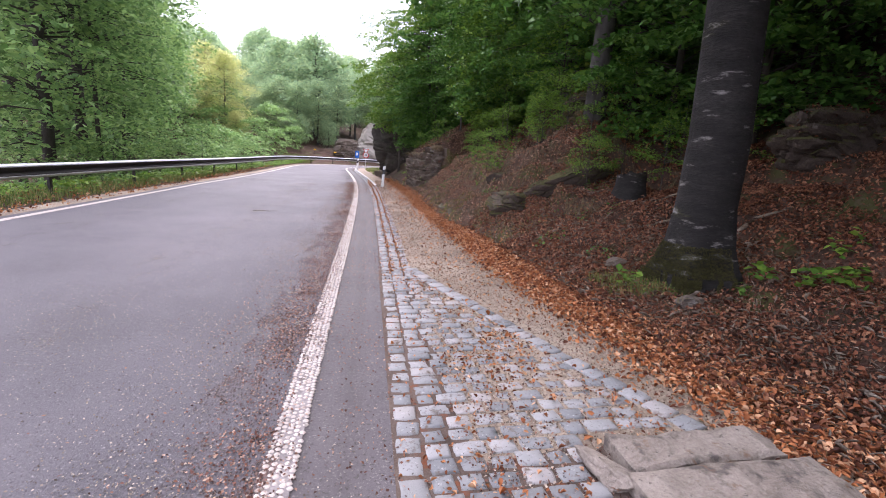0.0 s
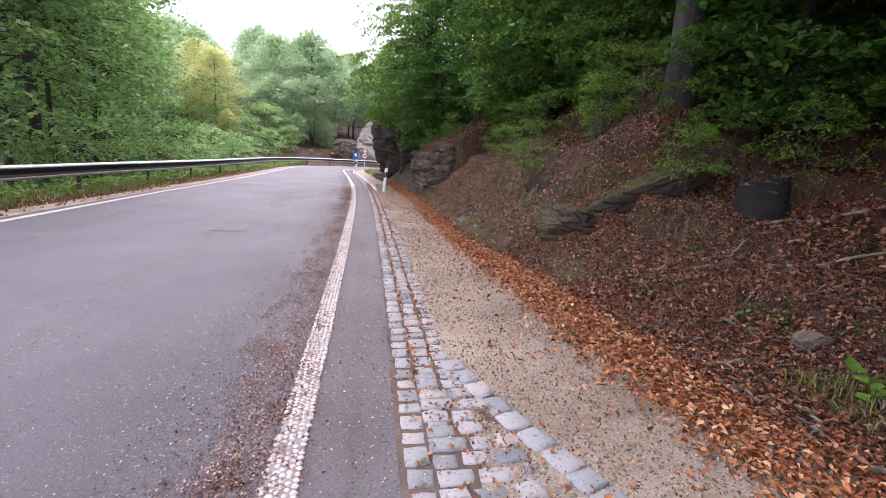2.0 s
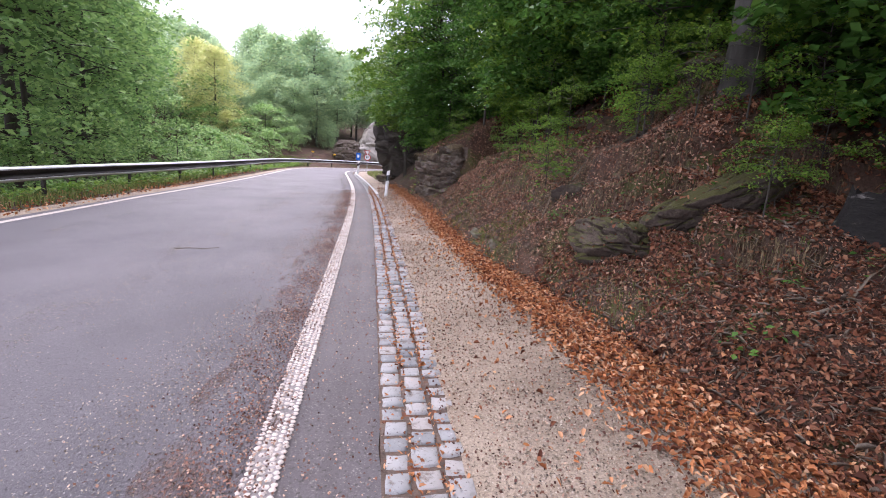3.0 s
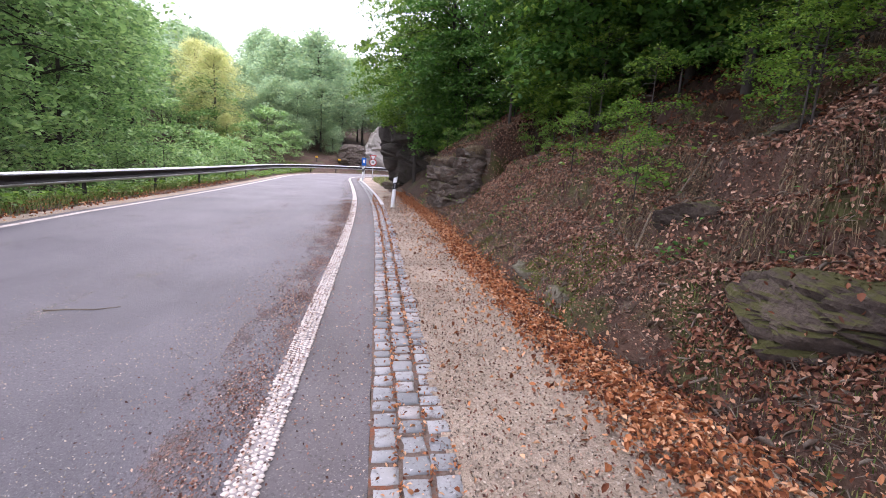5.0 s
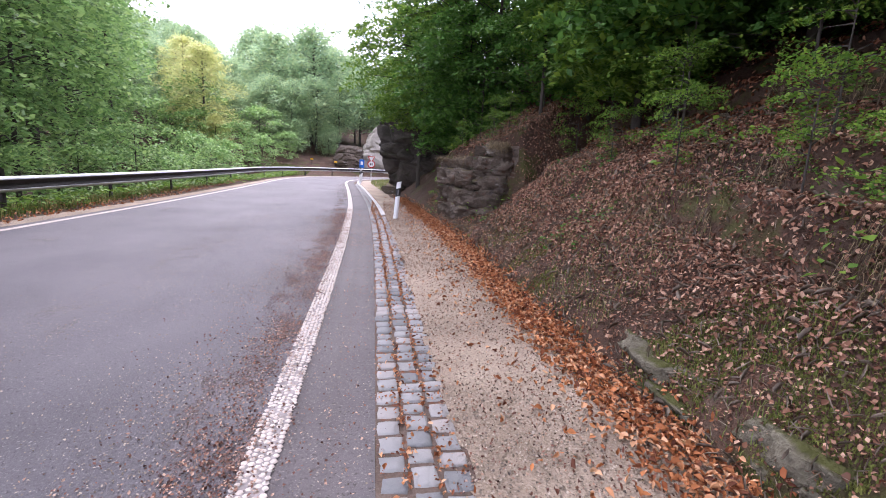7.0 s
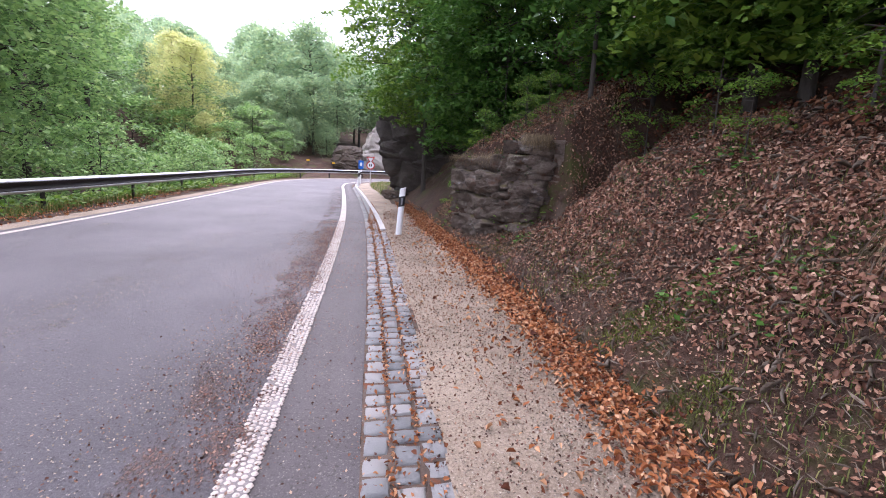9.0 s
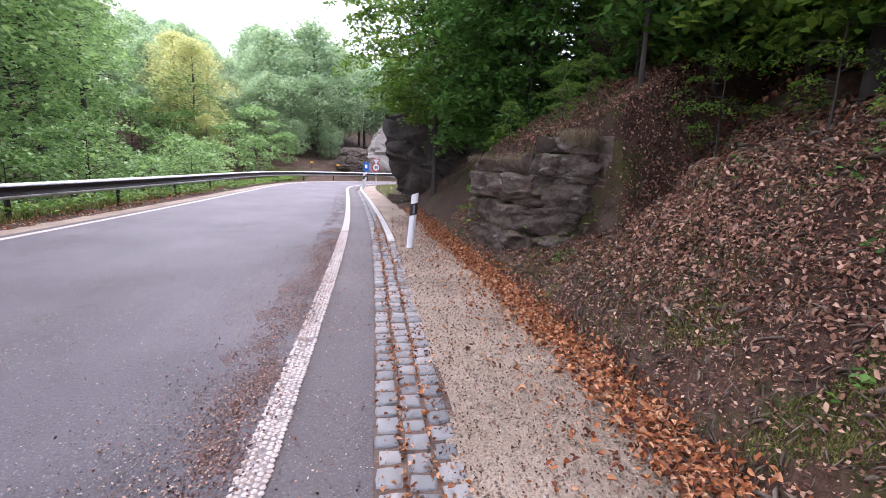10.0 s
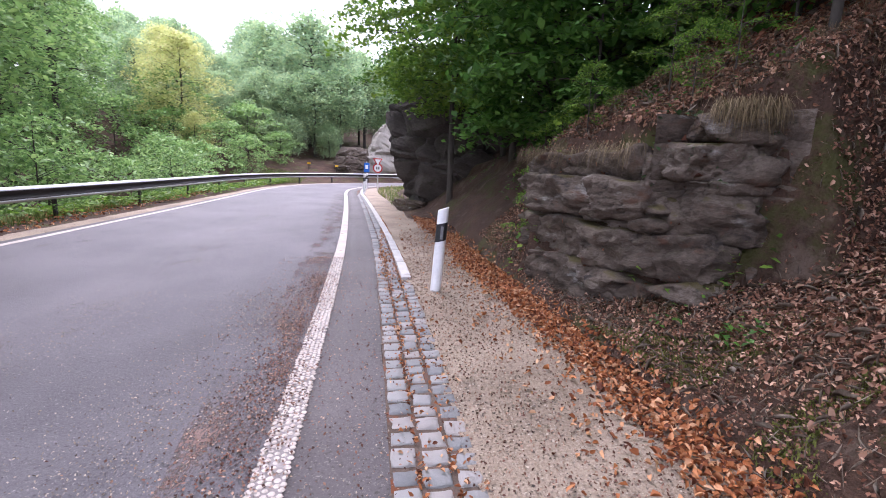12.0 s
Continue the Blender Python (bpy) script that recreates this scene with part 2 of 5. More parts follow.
def dust_film(name="road_dust", colors=((0.075, 0.048, 0.042), (0.15, 0.10, 0.085), (0.24, 0.17, 0.145)), least=1.0):
    """Brown dust and crumbled husks lying on the asphalt, with gaps."""
    m = mat(name, list(colors), 3, 0.95, 0.6, 120)
    n, l = m.node_tree.nodes, m.node_tree.links
    geo = n.new("ShaderNodeNewGeometry")
    mp = n.new("ShaderNodeMapping")
    mp.inputs["Scale"].default_value = (1, 0.45, 1)
    l.new(geo.outputs["Position"], mp.inputs[0])
    a, b, s, r = n.new("ShaderNodeTexNoise"), n.new("ShaderNodeTexNoise"), n.new("ShaderNodeMath"), n.new("ShaderNodeMapRange")
    a.inputs["Scale"].default_value, b.inputs["Scale"].default_value = 4.0, 75.0
    for t in (a, b):
        t.inputs["Detail"].default_value = 5.0
        l.new(mp.outputs[0], t.inputs["Vector"])
    l.new(a.outputs[0], s.inputs[0])
    l.new(b.outputs[0], s.inputs[1])
    l.new(s.outputs[0], r.inputs[0])
    r.inputs["From Min"].default_value, r.inputs["From Max"].default_value = least, least + 0.25
    clear, mx = n.new("ShaderNodeBsdfTransparent"), n.new("ShaderNodeMixShader")
    l.new(r.outputs[0], mx.inputs[0])
    l.new(clear.outputs[0], mx.inputs[1])
    l.new(n["Principled BSDF"].outputs[0], mx.inputs[2])
    l.new(mx.outputs[0], n["Material Output"].inputs[0])
    return m


DUST = dust_film()
DUST_THIN = dust_film("thin_dust", ((0.20, 0.17, 0.15), (0.30, 0.26, 0.23), (0.40, 0.35, 0.31)), 1.12)

# ---- plan: the road's curve and the lie of the land ----
CURVE = np.array([(-0.27, -60), (-0.27, -20), (-0.27, 0), (-0.25, 10), (-0.33, 18), (-0.55, 24.5), (-0.93, 30.5), (-1.42, 37), (-1.8, 42), (-1.75, 46), (-0.5, 50.6), (2.4, 54), (7, 56.5), (15, 58.3), (40, 61), (90, 63)])
LINE_L, ROAD_L, RAIL = 5.62, 5.95, 7.2


def narrow(y):
    """How much narrower the road grows towards the bend."""
    return np.interp(y, [18, 33, 45], [0, 0.75, 1.3])


def smooth_curve(pts, step=0.25):
    """A Catmull-Rom line through pts, sampled evenly."""
    out = []
    p = np.vstack([2 * pts[0] - pts[1], pts, 2 * pts[-1] - pts[-2]])
    for i in range(1, len(p) - 2):
        k = max(2, int(np.linalg.norm(p[i + 1] - p[i]) / step))
        t = np.linspace(0, 1, k, endpoint=False)[:, None]
        a, b, c, d = p[i - 1], p[i], p[i + 1], p[i + 2]
        m1 = (c - a) * np.linalg.norm(c - b) / (np.linalg.norm(c - b) + np.linalg.norm(b - a))
        m2 = (d - b) * np.linalg.norm(c - b) / (np.linalg.norm(c - b) + np.linalg.norm(d - c))
        out.append((2 * t**3 - 3 * t**2 + 1) * b + (t**3 - 2 * t**2 + t) * m1 + (-2 * t**3 + 3 * t**2) * c + (t**3 - t**2) * m2)
    return np.vstack(out)


LINE = smooth_curve(CURVE)
TAN = np.gradient(LINE, axis=0)
TAN /= np.linalg.norm(TAN, axis=1)[:, None]
NORM = np.stack([TAN[:, 1], -TAN[:, 0]], 1)  # to the right of the way
COARSE = LINE[::4]
CT, CN = TAN[::4], NORM[::4]


def beside(x, y):
    """How far points lie to the right of the edge line, and the y of its nearest point."""
    x, y = np.asarray(x, float).ravel(), np.asarray(y, float).ravel()
    d, q = np.empty(len(x)), np.empty(len(x))
    for i in range(0, len(x), 20000):
        s = slice(i, i + 20000)
        dx, dy = x[s, None] - COARSE[:, 0], y[s, None] - COARSE[:, 1]
        k = np.argmin(dx**2 + dy**2, 1)
        r = np.arange(len(k))
        px, py = dx[r, k], dy[r, k]
        side = px * CN[k, 0] + py * CN[k, 1]
        along = px * CT[k, 0] + py * CT[k, 1]
        far = np.abs(along) > 1.5
        d[s] = np.where(far, np.sign(side) * np.hypot(px, py), side)
        q[s] = COARSE[k, 1] + np.clip(along, -1, 1) * CT[k, 1] + np.where(COARSE[k, 0] > 2, 50, 0)
    return d, q


def ease(a, b, v):
    t = np.clip((v - a) / (b - a), 0, 1)
    return t * t * (3 - 2 * t)


def wave(x, y, f, seed):
    """Cheap smooth noise between -1 and 1."""
    r = np.random.RandomState(seed)
    out = 0
    for i in range(7):
        a, ph, k = r.uniform(0, 6.283), r.uniform(0, 6.283), f * r.uniform(0.6, 1.7)
        out = out + np.sin(k * (x * np.cos(a) + y * np.sin(a)) + ph + 1.3 * np.sin(0.7 * k * (x * np.sin(a) - y * np.cos(a)) + 2 * ph))
    return out / 4.2


def foot(y):
    """Where the bank begins, beside the edge line."""
    return np.interp(y, [-5, 3, 7, 9.5, 11, 30, 34, 50], [3.0, 2.95, 2.75, 2.6, 2.22, 2.22, 2.35, 3.6])


def height(x, y):
    shape = np.shape(x)
    x, y = np.asarray(x, float).ravel(), np.asarray(y, float).ravel()
    d, q = beside(x, y)
    u = d - foot(q)
    steep = np.interp(u, [-1, 0, 0.07, 0.14, 0.5, 1.0, 1.6, 3.0, 6, 12, 40, 200], [0, 0, 0.16, 0.25, 0.52, 1.0, 1.6, 2.35, 4.6, 9.5, 28, 45])
    soft = np.interp(u, [-1, 0, 0.7, 1.5, 3.4, 6, 10, 40, 200], [0, 0, 0.33, 0.72, 1.35, 3.0, 6.6, 28, 45])
    flat = np.interp(u, [-1, 0, 0.7, 1.5, 3.0, 6, 10, 40, 200], [0, 0, 0.07, 0.22, 0.9, 2.9, 6.6, 28, 45])
    k = ease(6.5, 11.0, y - 0.4 * (x - 3))
    k0 = ease(7.5, 4.5, y)
    z = (soft * (1 - k0) + flat * k0) * (1 - k) + steep * k
    up = ease(0.0, 1.2, u)
    z += up * (0.11 * wave(x, y, 1.5, 3) + 0.06 * np.abs(wave(x, y, 4.0, 4)) + 0.03 * wave(x, y, 11, 5)) + ease(3, 8, u) * 0.5 * wave(x, y, 0.55, 6)
    # low ledges along the slope, strongest on the rocky stretch below the second beech
    p = z / 0.55 + 0.45 * wave(x, y, 1.1, 91) + 0.12 * wave(x, y, 3.3, 92)
    saw = p - np.floor(p)
    z += (ease(0.62, 0.95, saw) - saw) * 0.55 * ease(0.5, 1.1, u) * ease(14, 9, u) * (0.3 + 0.6 * ease(15.0, 12.5, y) * ease(7.0, 8.8, y) + 0.4 * ease(4.5, 6.0, x))
    # mound that carries the second beech, with a ledge below it
    z += 1.1 * np.exp(-(((x - 5.1) / 0.95) ** 2 + ((y - 10.5) / 1.1) ** 2))
    z += 0.30 * np.exp(-(((x - 3.5) / 0.5) ** 2 + ((y - 9.8) / 0.9) ** 2))
    # the spur above the outcrop
    z += 0.7 * np.exp(-(((x - 4.0) / 0.9) ** 2 + ((y - 22.2) / 1.0) ** 2)) * ease(0.3, 0.9, u)
    z -= ease(0.2, 0.8, u) * 0.5 * np.exp(-(((x - 3.6) / 0.8) ** 2 + ((y - 19.7) / 0.9) ** 2))
    lie = (x - 1.95) * 0.35 - (y - 21.7) * 0.94
    z = np.where((y > 18.5) & (y < 24.0) & (u > 0), np.minimum(z, np.maximum(z - 0.55, 0.12 + 0.45 * np.clip(x - 2.1, 0, 3))) * ease(-0.5, 0.2, lie) * ease(3.8, 2.2, lie) + z * (1 - ease(-0.5, 0.2, lie) * ease(3.8, 2.2, lie)), z)
    # turf shelf on top of the outcrop
    inn, alo = (x - 1.95) * 0.94 + (y - 21.7) * 0.35, (x - 1.95) * 0.35 - (y - 21.7) * 0.94
    brow = 0.16 + 0.36 * np.clip(alo - 0.8, 0, 1.2)
    shelf = ease(0, 0.16, inn - brow) * ease(-0.9, -0.5, alo) * ease(2.5, 2.0, alo)
    z = z * (1 - shelf) + np.maximum(z, 1.64 + 0.16 * np.clip(alo, 0, 1.8) + 0.55 * inn + 0.06 * wave(x, y, 5, 12)) * shelf
    # the valley beyond the rail, and the far slope round the bend
    o = -d - 7.4 + narrow(q)
    fall = np.interp(o, [-2, 0, 1.2, 6, 20, 40, 300], [0, 0, -0.25, -2.6, -7, -9, -9])
    rise = np.interp(o, [-2, 0.3, 3, 8, 20, 60, 130, 300], [0, 0, 0.7, 2.0, 4.8, 13, 18, 20])
    kk = ease(40, 62, y + 0.25 * (x + 5))
    left = fall * (1 - kk) + rise * kk + ease(1, 6, o) * 0.35 * wave(x, y, 0.5, 8)
    west = ease(45, 90, -x) * 14 * (1 - kk)
    z = np.where(o > 0, left + west, z)
    verge = ease(6.0, 7.4, -d) * 0.02
    return (z + verge + 0.008 * wave(x, y, 5, 9) * (o < 3)).reshape(shape)


def h1(x, y):
    return float(height(np.array([x]), np.array([y]))[0])


# ---- mesh helpers ----


def mesh_from(name, verts, faces, material, smooth=False):
    me = bpy.data.meshes.new(name)
    me.from_pydata([tuple(v) for v in verts] if not isinstance(verts, list) else verts, [], faces)
    me.materials.append(material)
    if smooth:
        me.polygons.foreach_set("use_smooth", [True] * len(me.polygons))
    me.update()
    return me


def fast_mesh(name, verts, quads, material, smooth=False):
    """A mesh from numpy arrays; quads is n x 3 or n x 4."""
    me = bpy.data.meshes.new(name)
    n, k = quads.shape
    me.vertices.add(len(verts))
    me.vertices.foreach_set("co", np.ascontiguousarray(verts, np.float32).ravel())
    me.loops.add(n * k)
    me.loops.foreach_set("vertex_index", np.ascontiguousarray(quads, np.int32).ravel())
    me.polygons.add(n)
    me.polygons.foreach_set("loop_start", np.arange(0, n * k, k, dtype=np.int32))
    me.polygons.foreach_set("loop_total", np.full(n, k, np.int32))
    if smooth:
        me.polygons.foreach_set("use_smooth", np.ones(n, bool))
    me.materials.append(material)
    me.update(calc_edges=True)
    return me


def part(name, me, parent, label="", m=None):
    if isinstance(me, bmesh.types.BMesh):
        raise TypeError(name)
    ob = new(name, me)
    ob.parent = parent
    if m is not None:
        ob.matrix_basis = m
    return tagged(ob, label) if label else ob


def thing(name, at, label, category, group="", kind=""):
    ob = new(name)
    ob.empty_display_size = 0.1
    ob.matrix_basis = at if isinstance(at, Matrix) else Matrix.Translation(at)
    return tagged(ob, label, category, group, kind)


def bm_mesh(name, bm, material, smooth=False):
    me = bpy.data.meshes.new(name)
    bm.to_mesh(me)
    bm.free()
    me.materials.append(material)
    if smooth:
        me.polygons.foreach_set("use_smooth", [True] * len(me.polygons))
    return me


def box_bm(sx, sy, sz, at=(0, 0, 0), bevel=0.0, bm=None):
    bm = bm or bmesh.new()
    made = bmesh.ops.create_cube(bm, size=1.0, matrix=Matrix.Translation(at) @ Matrix.Diagonal((sx, sy, sz, 1)))
    if bevel:
        edges = list({e for v in made["verts"] for e in v.link_edges})
        bmesh.ops.bevel(bm, geom=edges, offset=bevel, segments=2, affect="EDGES", profile=0.6)
    return bm


def ribbon(name, off_a, off_b, y0, y1, z, material, cols=2, rag=0.0, thick=0.0, bump=0.0):
    """A strip along the road between two offsets right of the edge line, from y0 to y1 along the curve's points."""
    i0 = int(np.argmin(np.abs(LINE[:, 1] - y0) + (LINE[:, 0] > 3) * 100))
    i1 = int(np.argmin(np.abs(LINE[:, 1] - y1))) if y1 < 60 else len(LINE) - 1
    p, nn = LINE[i0:i1 + 1], NORM[i0:i1 + 1]
    verts = []
    for j in range(cols):
        f = j / (cols - 1)
        o = (off_a(p[:, 1]) if callable(off_a) else off_a) * (1 - f) + (off_b(p[:, 1]) if callable(off_b) else off_b) * f
        xy = p + nn * np.reshape(o * np.ones(len(p)), (-1, 1))
        if rag and j in (0, cols - 1):
            xy = xy + nn * (rag * wave(xy[:, 0], xy[:, 1], 9, 20 + j))[:, None]
        zz = np.full(len(p), z) + (bump * wave(xy[:, 0], xy[:, 1], 2.5, 31) if bump else 0)
        verts.append(np.column_stack([xy, zz]))
    v = np.stack(verts, 1)
    n = len(p)
    idx = np.arange(n * cols).reshape(n, cols)
    q = np.stack([idx[:-1, :-1], idx[1:, :-1], idx[1:, 1:], idx[:-1, 1:]], -1).reshape(-1, 4)
    v = v.reshape(-1, 3)
    if thick:
        for col in (0, cols - 1):
            lowv = v[idx[:, col]] - (0, 0, thick)
            k = np.arange(n) + len(v)
            v = np.vstack([v, lowv])
            q = np.vstack([q, np.stack([idx[:-1, col], idx[1:, col], k[1:], k[:-1]], 1)])
    return fast_mesh(name, v, q, material)


# ---- ground, road, path ----
def spread(*spans):
    return np.unique(np.concatenate([np.arange(a, b, s) for a, b, s in spans]).round(3))


gx = spread((-600, -100, 60), (-100, -40, 6), (-40, -9, 1.2), (-9, -5, 0.4), (-5, 1.6, 0.8), (1.6, 6.0, 0.075), (6.0, 12, 0.25), (12, 40, 1.5), (40, 100, 6), (100, 601, 60))
gy = spread((-600, -60, 60), (-60, -10, 5), (-10, 0, 0.7), (0, 24, 0.085), (24, 36, 0.25), (36, 70, 0.9), (70, 180, 5), (180, 601, 60))
X, Y = np.meshgrid(gx, gy)
Z = height(X, Y) - 0.03
idx = np.arange(X.size).reshape(X.shape)
quads = np.stack([idx[:-1, :-1], idx[:-1, 1:], idx[1:, 1:], idx[1:, :-1]], -1).reshape(-1, 4)
ground = tagged(new("ground", fast_mesh("ground", np.column_stack([X.ravel(), Y.ravel(), Z.ravel()]), quads, SOIL, True)), "dark brown forest soil covered with leaf litter and moss", "ground", kind="structure")
road = tagged(new("road", ribbon("road", -0.03, lambda y: -ROAD_L + narrow(y), -60, 99, 0.0, ASPHALT, 12, thick=0.15)), "worn grey asphalt road with faint tracks and fine chips", "road", kind="structure")
edge_strip = tagged(new("road_shoulder", ribbon("road_shoulder", 0.45, -0.03, -60, 99, -0.004, ASPHALT_EDGE, 3, rag=0.008, thick=0.1)), "darker asphalt strip beside the white edge line", "road", kind="structure")
gravel = tagged(new("gravel_path", ribbon("gravel_path", lambda y: foot(y) - 0.05, 0.85, -30, 48, 0.004, GRAVEL, 9, rag=0.05, bump=0.008)), "pale brown compacted gravel footpath strewn with husks", "path", kind="structure")
bed = tagged(new("gutter_bed", ribbon("gutter_bed", 0.92, 0.45, -30, 99, -0.003, MORTAR, 3)), "brown sandy bed between the gutter cobbles", "gutter", kind="structure")
tagged(new("road_dust", ribbon("road_dust", -0.14, -0.62, 0, 40, 0.003, DUST, 3, rag=0.09)), "brown dust and crumbled husks along the edge line", "dust", kind="stuff")
for a, b in ((-2.0, -2.5), (-4.35, -4.8)):
    tagged(new("road_dust", ribbon("road_dust", a, b, 0, 34, 0.003, DUST_THIN, 3, rag=0.12)), "thin pale dust along a wheel track", "dust", kind="stuff")
tagged(new("verge_gravel", ribbon("verge_gravel", lambda y: -ROAD_L + 0.02 + narrow(y), lambda y: -ROAD_L - 0.45 + narrow(y), -30, 99, -0.002, GRAVEL, 4, rag=0.08)), "pale rubble and grit along the outer road edge", "gravel", kind="structure")

# ---- edge lines ----
line_left = tagged(new("edge_line_outer", ribbon("edge_line_outer", lambda y: -LINE_L + narrow(y), lambda y: -LINE_L - 0.14 + narrow(y), -60, 99, 0.004, PAINT, 2)), "white painted line along the outer road edge", "road marking", kind="structure")
line_right = tagged(new("edge_line_inner", ribbon("edge_line_inner", -0.02, -0.17, 24, 99, 0.004, PAINT, 2)), "white painted line along the road beside the gutter", "road marking", kind="structure")


tagged(new("edge_line_base", ribbon("edge_line_base", -0.025, -0.165, -20, 24.2, 0.002, PAINT_WORN, 2, rag=0.006)), "worn paint film under the raised blobs", "road marking", kind="structure")


def blob_line():
    """The raised blobs of the profiled edge marking, in staggered rows."""
    rs = np.random.RandomState(5)
    ys, rows = np.arange(0.6, 24.4, 0.039), 5
    cy, cx = np.meshgrid(ys, np.arange(rows))
    cy = cy + 0.0195 * (cx % 2) + rs.normal(0, 0.0035, cy.shape)
    off = -0.165 + 0.0335 * cx + rs.normal(0, 0.003, cx.shape)
    keep = rs.rand(*cx.shape) > 0.07
    cy, off = cy[keep], off[keep]
    lx = np.interp(cy, LINE[:400, 1], LINE[:400, 0])
    n, k = len(cy), 6
    a = np.arange(k) * 2 * np.pi / k
    r = rs.uniform(0.0145, 0.0185, n)
    ring = np.stack([np.cos(a)[None] * r[:, None], np.sin(a)[None] * r[:, None] * 0.95], -1)
    c = np.stack([lx + off, cy], -1)[:, None]
    base = np.concatenate([c + ring * 1.12, np.zeros((n, k, 1))], -1)
    top = np.concatenate([c + ring * 0.72, np.full((n, k, 1), 0.006)], -1)
    v = np.concatenate([base, top], 1).reshape(-1, 3)
    i = (np.arange(n) * 2 * k)[:, None]
    j, j2 = np.arange(k), (np.arange(k) + 1) % k
    side = np.stack([i + j, i + j2, i + k + j2, i + k + j], -1).reshape(-1, 4)
    cap = np.concatenate([np.stack([i[:, 0] + k + p for p in (0, 1, 2, 3)], -1), np.stack([i[:, 0] + k + p for p in (0, 3, 4, 5)], -1)])
    return fast_mesh("blobs", v, np.vstack([side, cap]), PAINT)


tagged(new("edge_line_blobs", blob_line()), "raised white blobs of the profiled edge line", "road marking", kind="stuff")

# ---- guard rail ----
rail = thing("guard_rail", (-7.4, 20, 0), "steel guard rail on posts, beam coloured dark for shade, edges pale", "guard rail")
RAIL_AT = Matrix.Translation((7.4, -20, 0))


def sweep_profile(name, prof, off, y0, y1, material, every=4):
    """prof: (sideways, z) points swept along the road at that offset."""
    i0 = int(np.argmin(np.abs(LINE[:, 1] - y0)))
    p, nn = LINE[i0::every], NORM[i0::every]
    off = (off + narrow(p[:, 1]))[:, None, None]
    pr = np.array(prof)
    xy = p[:, None] + nn[:, None] * (off + pr[None, :, :1])
    v = np.concatenate([xy, np.broadcast_to(pr[None, :, 1:], (len(p), len(pr), 1))], -1)
    n, k = len(p), len(pr)
    ii = np.arange(n * k).reshape(n, k)
    nxt = np.roll(ii, -1, 1)
    q = np.stack([ii[:-1], nxt[:-1], nxt[1:], ii[1:]], -1).reshape(-1, 4)
    return fast_mesh(name, v.reshape(-1, 3), q, material)


W = [(0.00, 0.75), (0.035, 0.735), (0.078, 0.70), (0.078, 0.66), (0.02, 0.625), (0.0, 0.60), (0.02, 0.575), (0.078, 0.54), (0.078, 0.50), (0.035, 0.465), (0.0, 0.445)]
back = [(a - 0.006, b) for a, b in reversed(W)]
# The beam's shade is in its colour; separate pale strips stand for lit edges.
part("beam", sweep_profile("beam", W + back, -RAIL, -20, 99, STEEL), rail, "corrugated steel beam with shade in its dark colour", RAIL_AT)
part("top_edge", sweep_profile("top_edge", [(-0.012, 0.748), (0.040, 0.735), (0.084, 0.690), (0.090, 0.698), (0.045, 0.752), (-0.008, 0.762)], -RAIL, -20, 99, STEEL_EDGE), rail, "galvanised top edge, kept pale for the sky it catches", RAIL_AT)
part("lower_edge", sweep_profile("lower_edge", [(0.086, 0.505), (0.092, 0.50), (0.06, 0.445), (0.0, 0.432), (0.0, 0.440), (0.052, 0.455)], -RAIL, -20, 99, STEEL_EDGE), rail, "galvanised lower edge, kept pale for the light it catches", RAIL_AT)


def post_mesh():
    bm = box_bm(0.006, 0.10, 0.85, (0, 0, 0.225))
    box_bm(0.05, 0.006, 0.85, (-0.028, 0.047, 0.225), bm=bm)
    box_bm(0.05, 0.006, 0.85, (-0.028, -0.047, 0.225), bm=bm)
    return bm_mesh("post", bm, STEEL)


POST = post_mesh()
RAIL_LINE = LINE - NORM * (RAIL - narrow(LINE[:, 1]))[:, None]
s_along = np.concatenate([[0], np.cumsum(np.linalg.norm(np.diff(RAIL_LINE, axis=0), axis=1))])
start = np.interp(12.4, RAIL_LINE[:400, 1], s_along[:400])
for k in range(-8, 18):
    i = int(np.searchsorted(s_along, start + 4.0 * k))
    if 0 < i < len(LINE):
        c = RAIL_LINE[i] - NORM[i] * 0.03
        part("post", POST, rail, m=RAIL_AT @ Matrix.Translation((*c, 0)) @ Matrix.Rotation(math.atan2(NORM[i][1], NORM[i][0]), 4, "Z"))

# ---- rocks ----


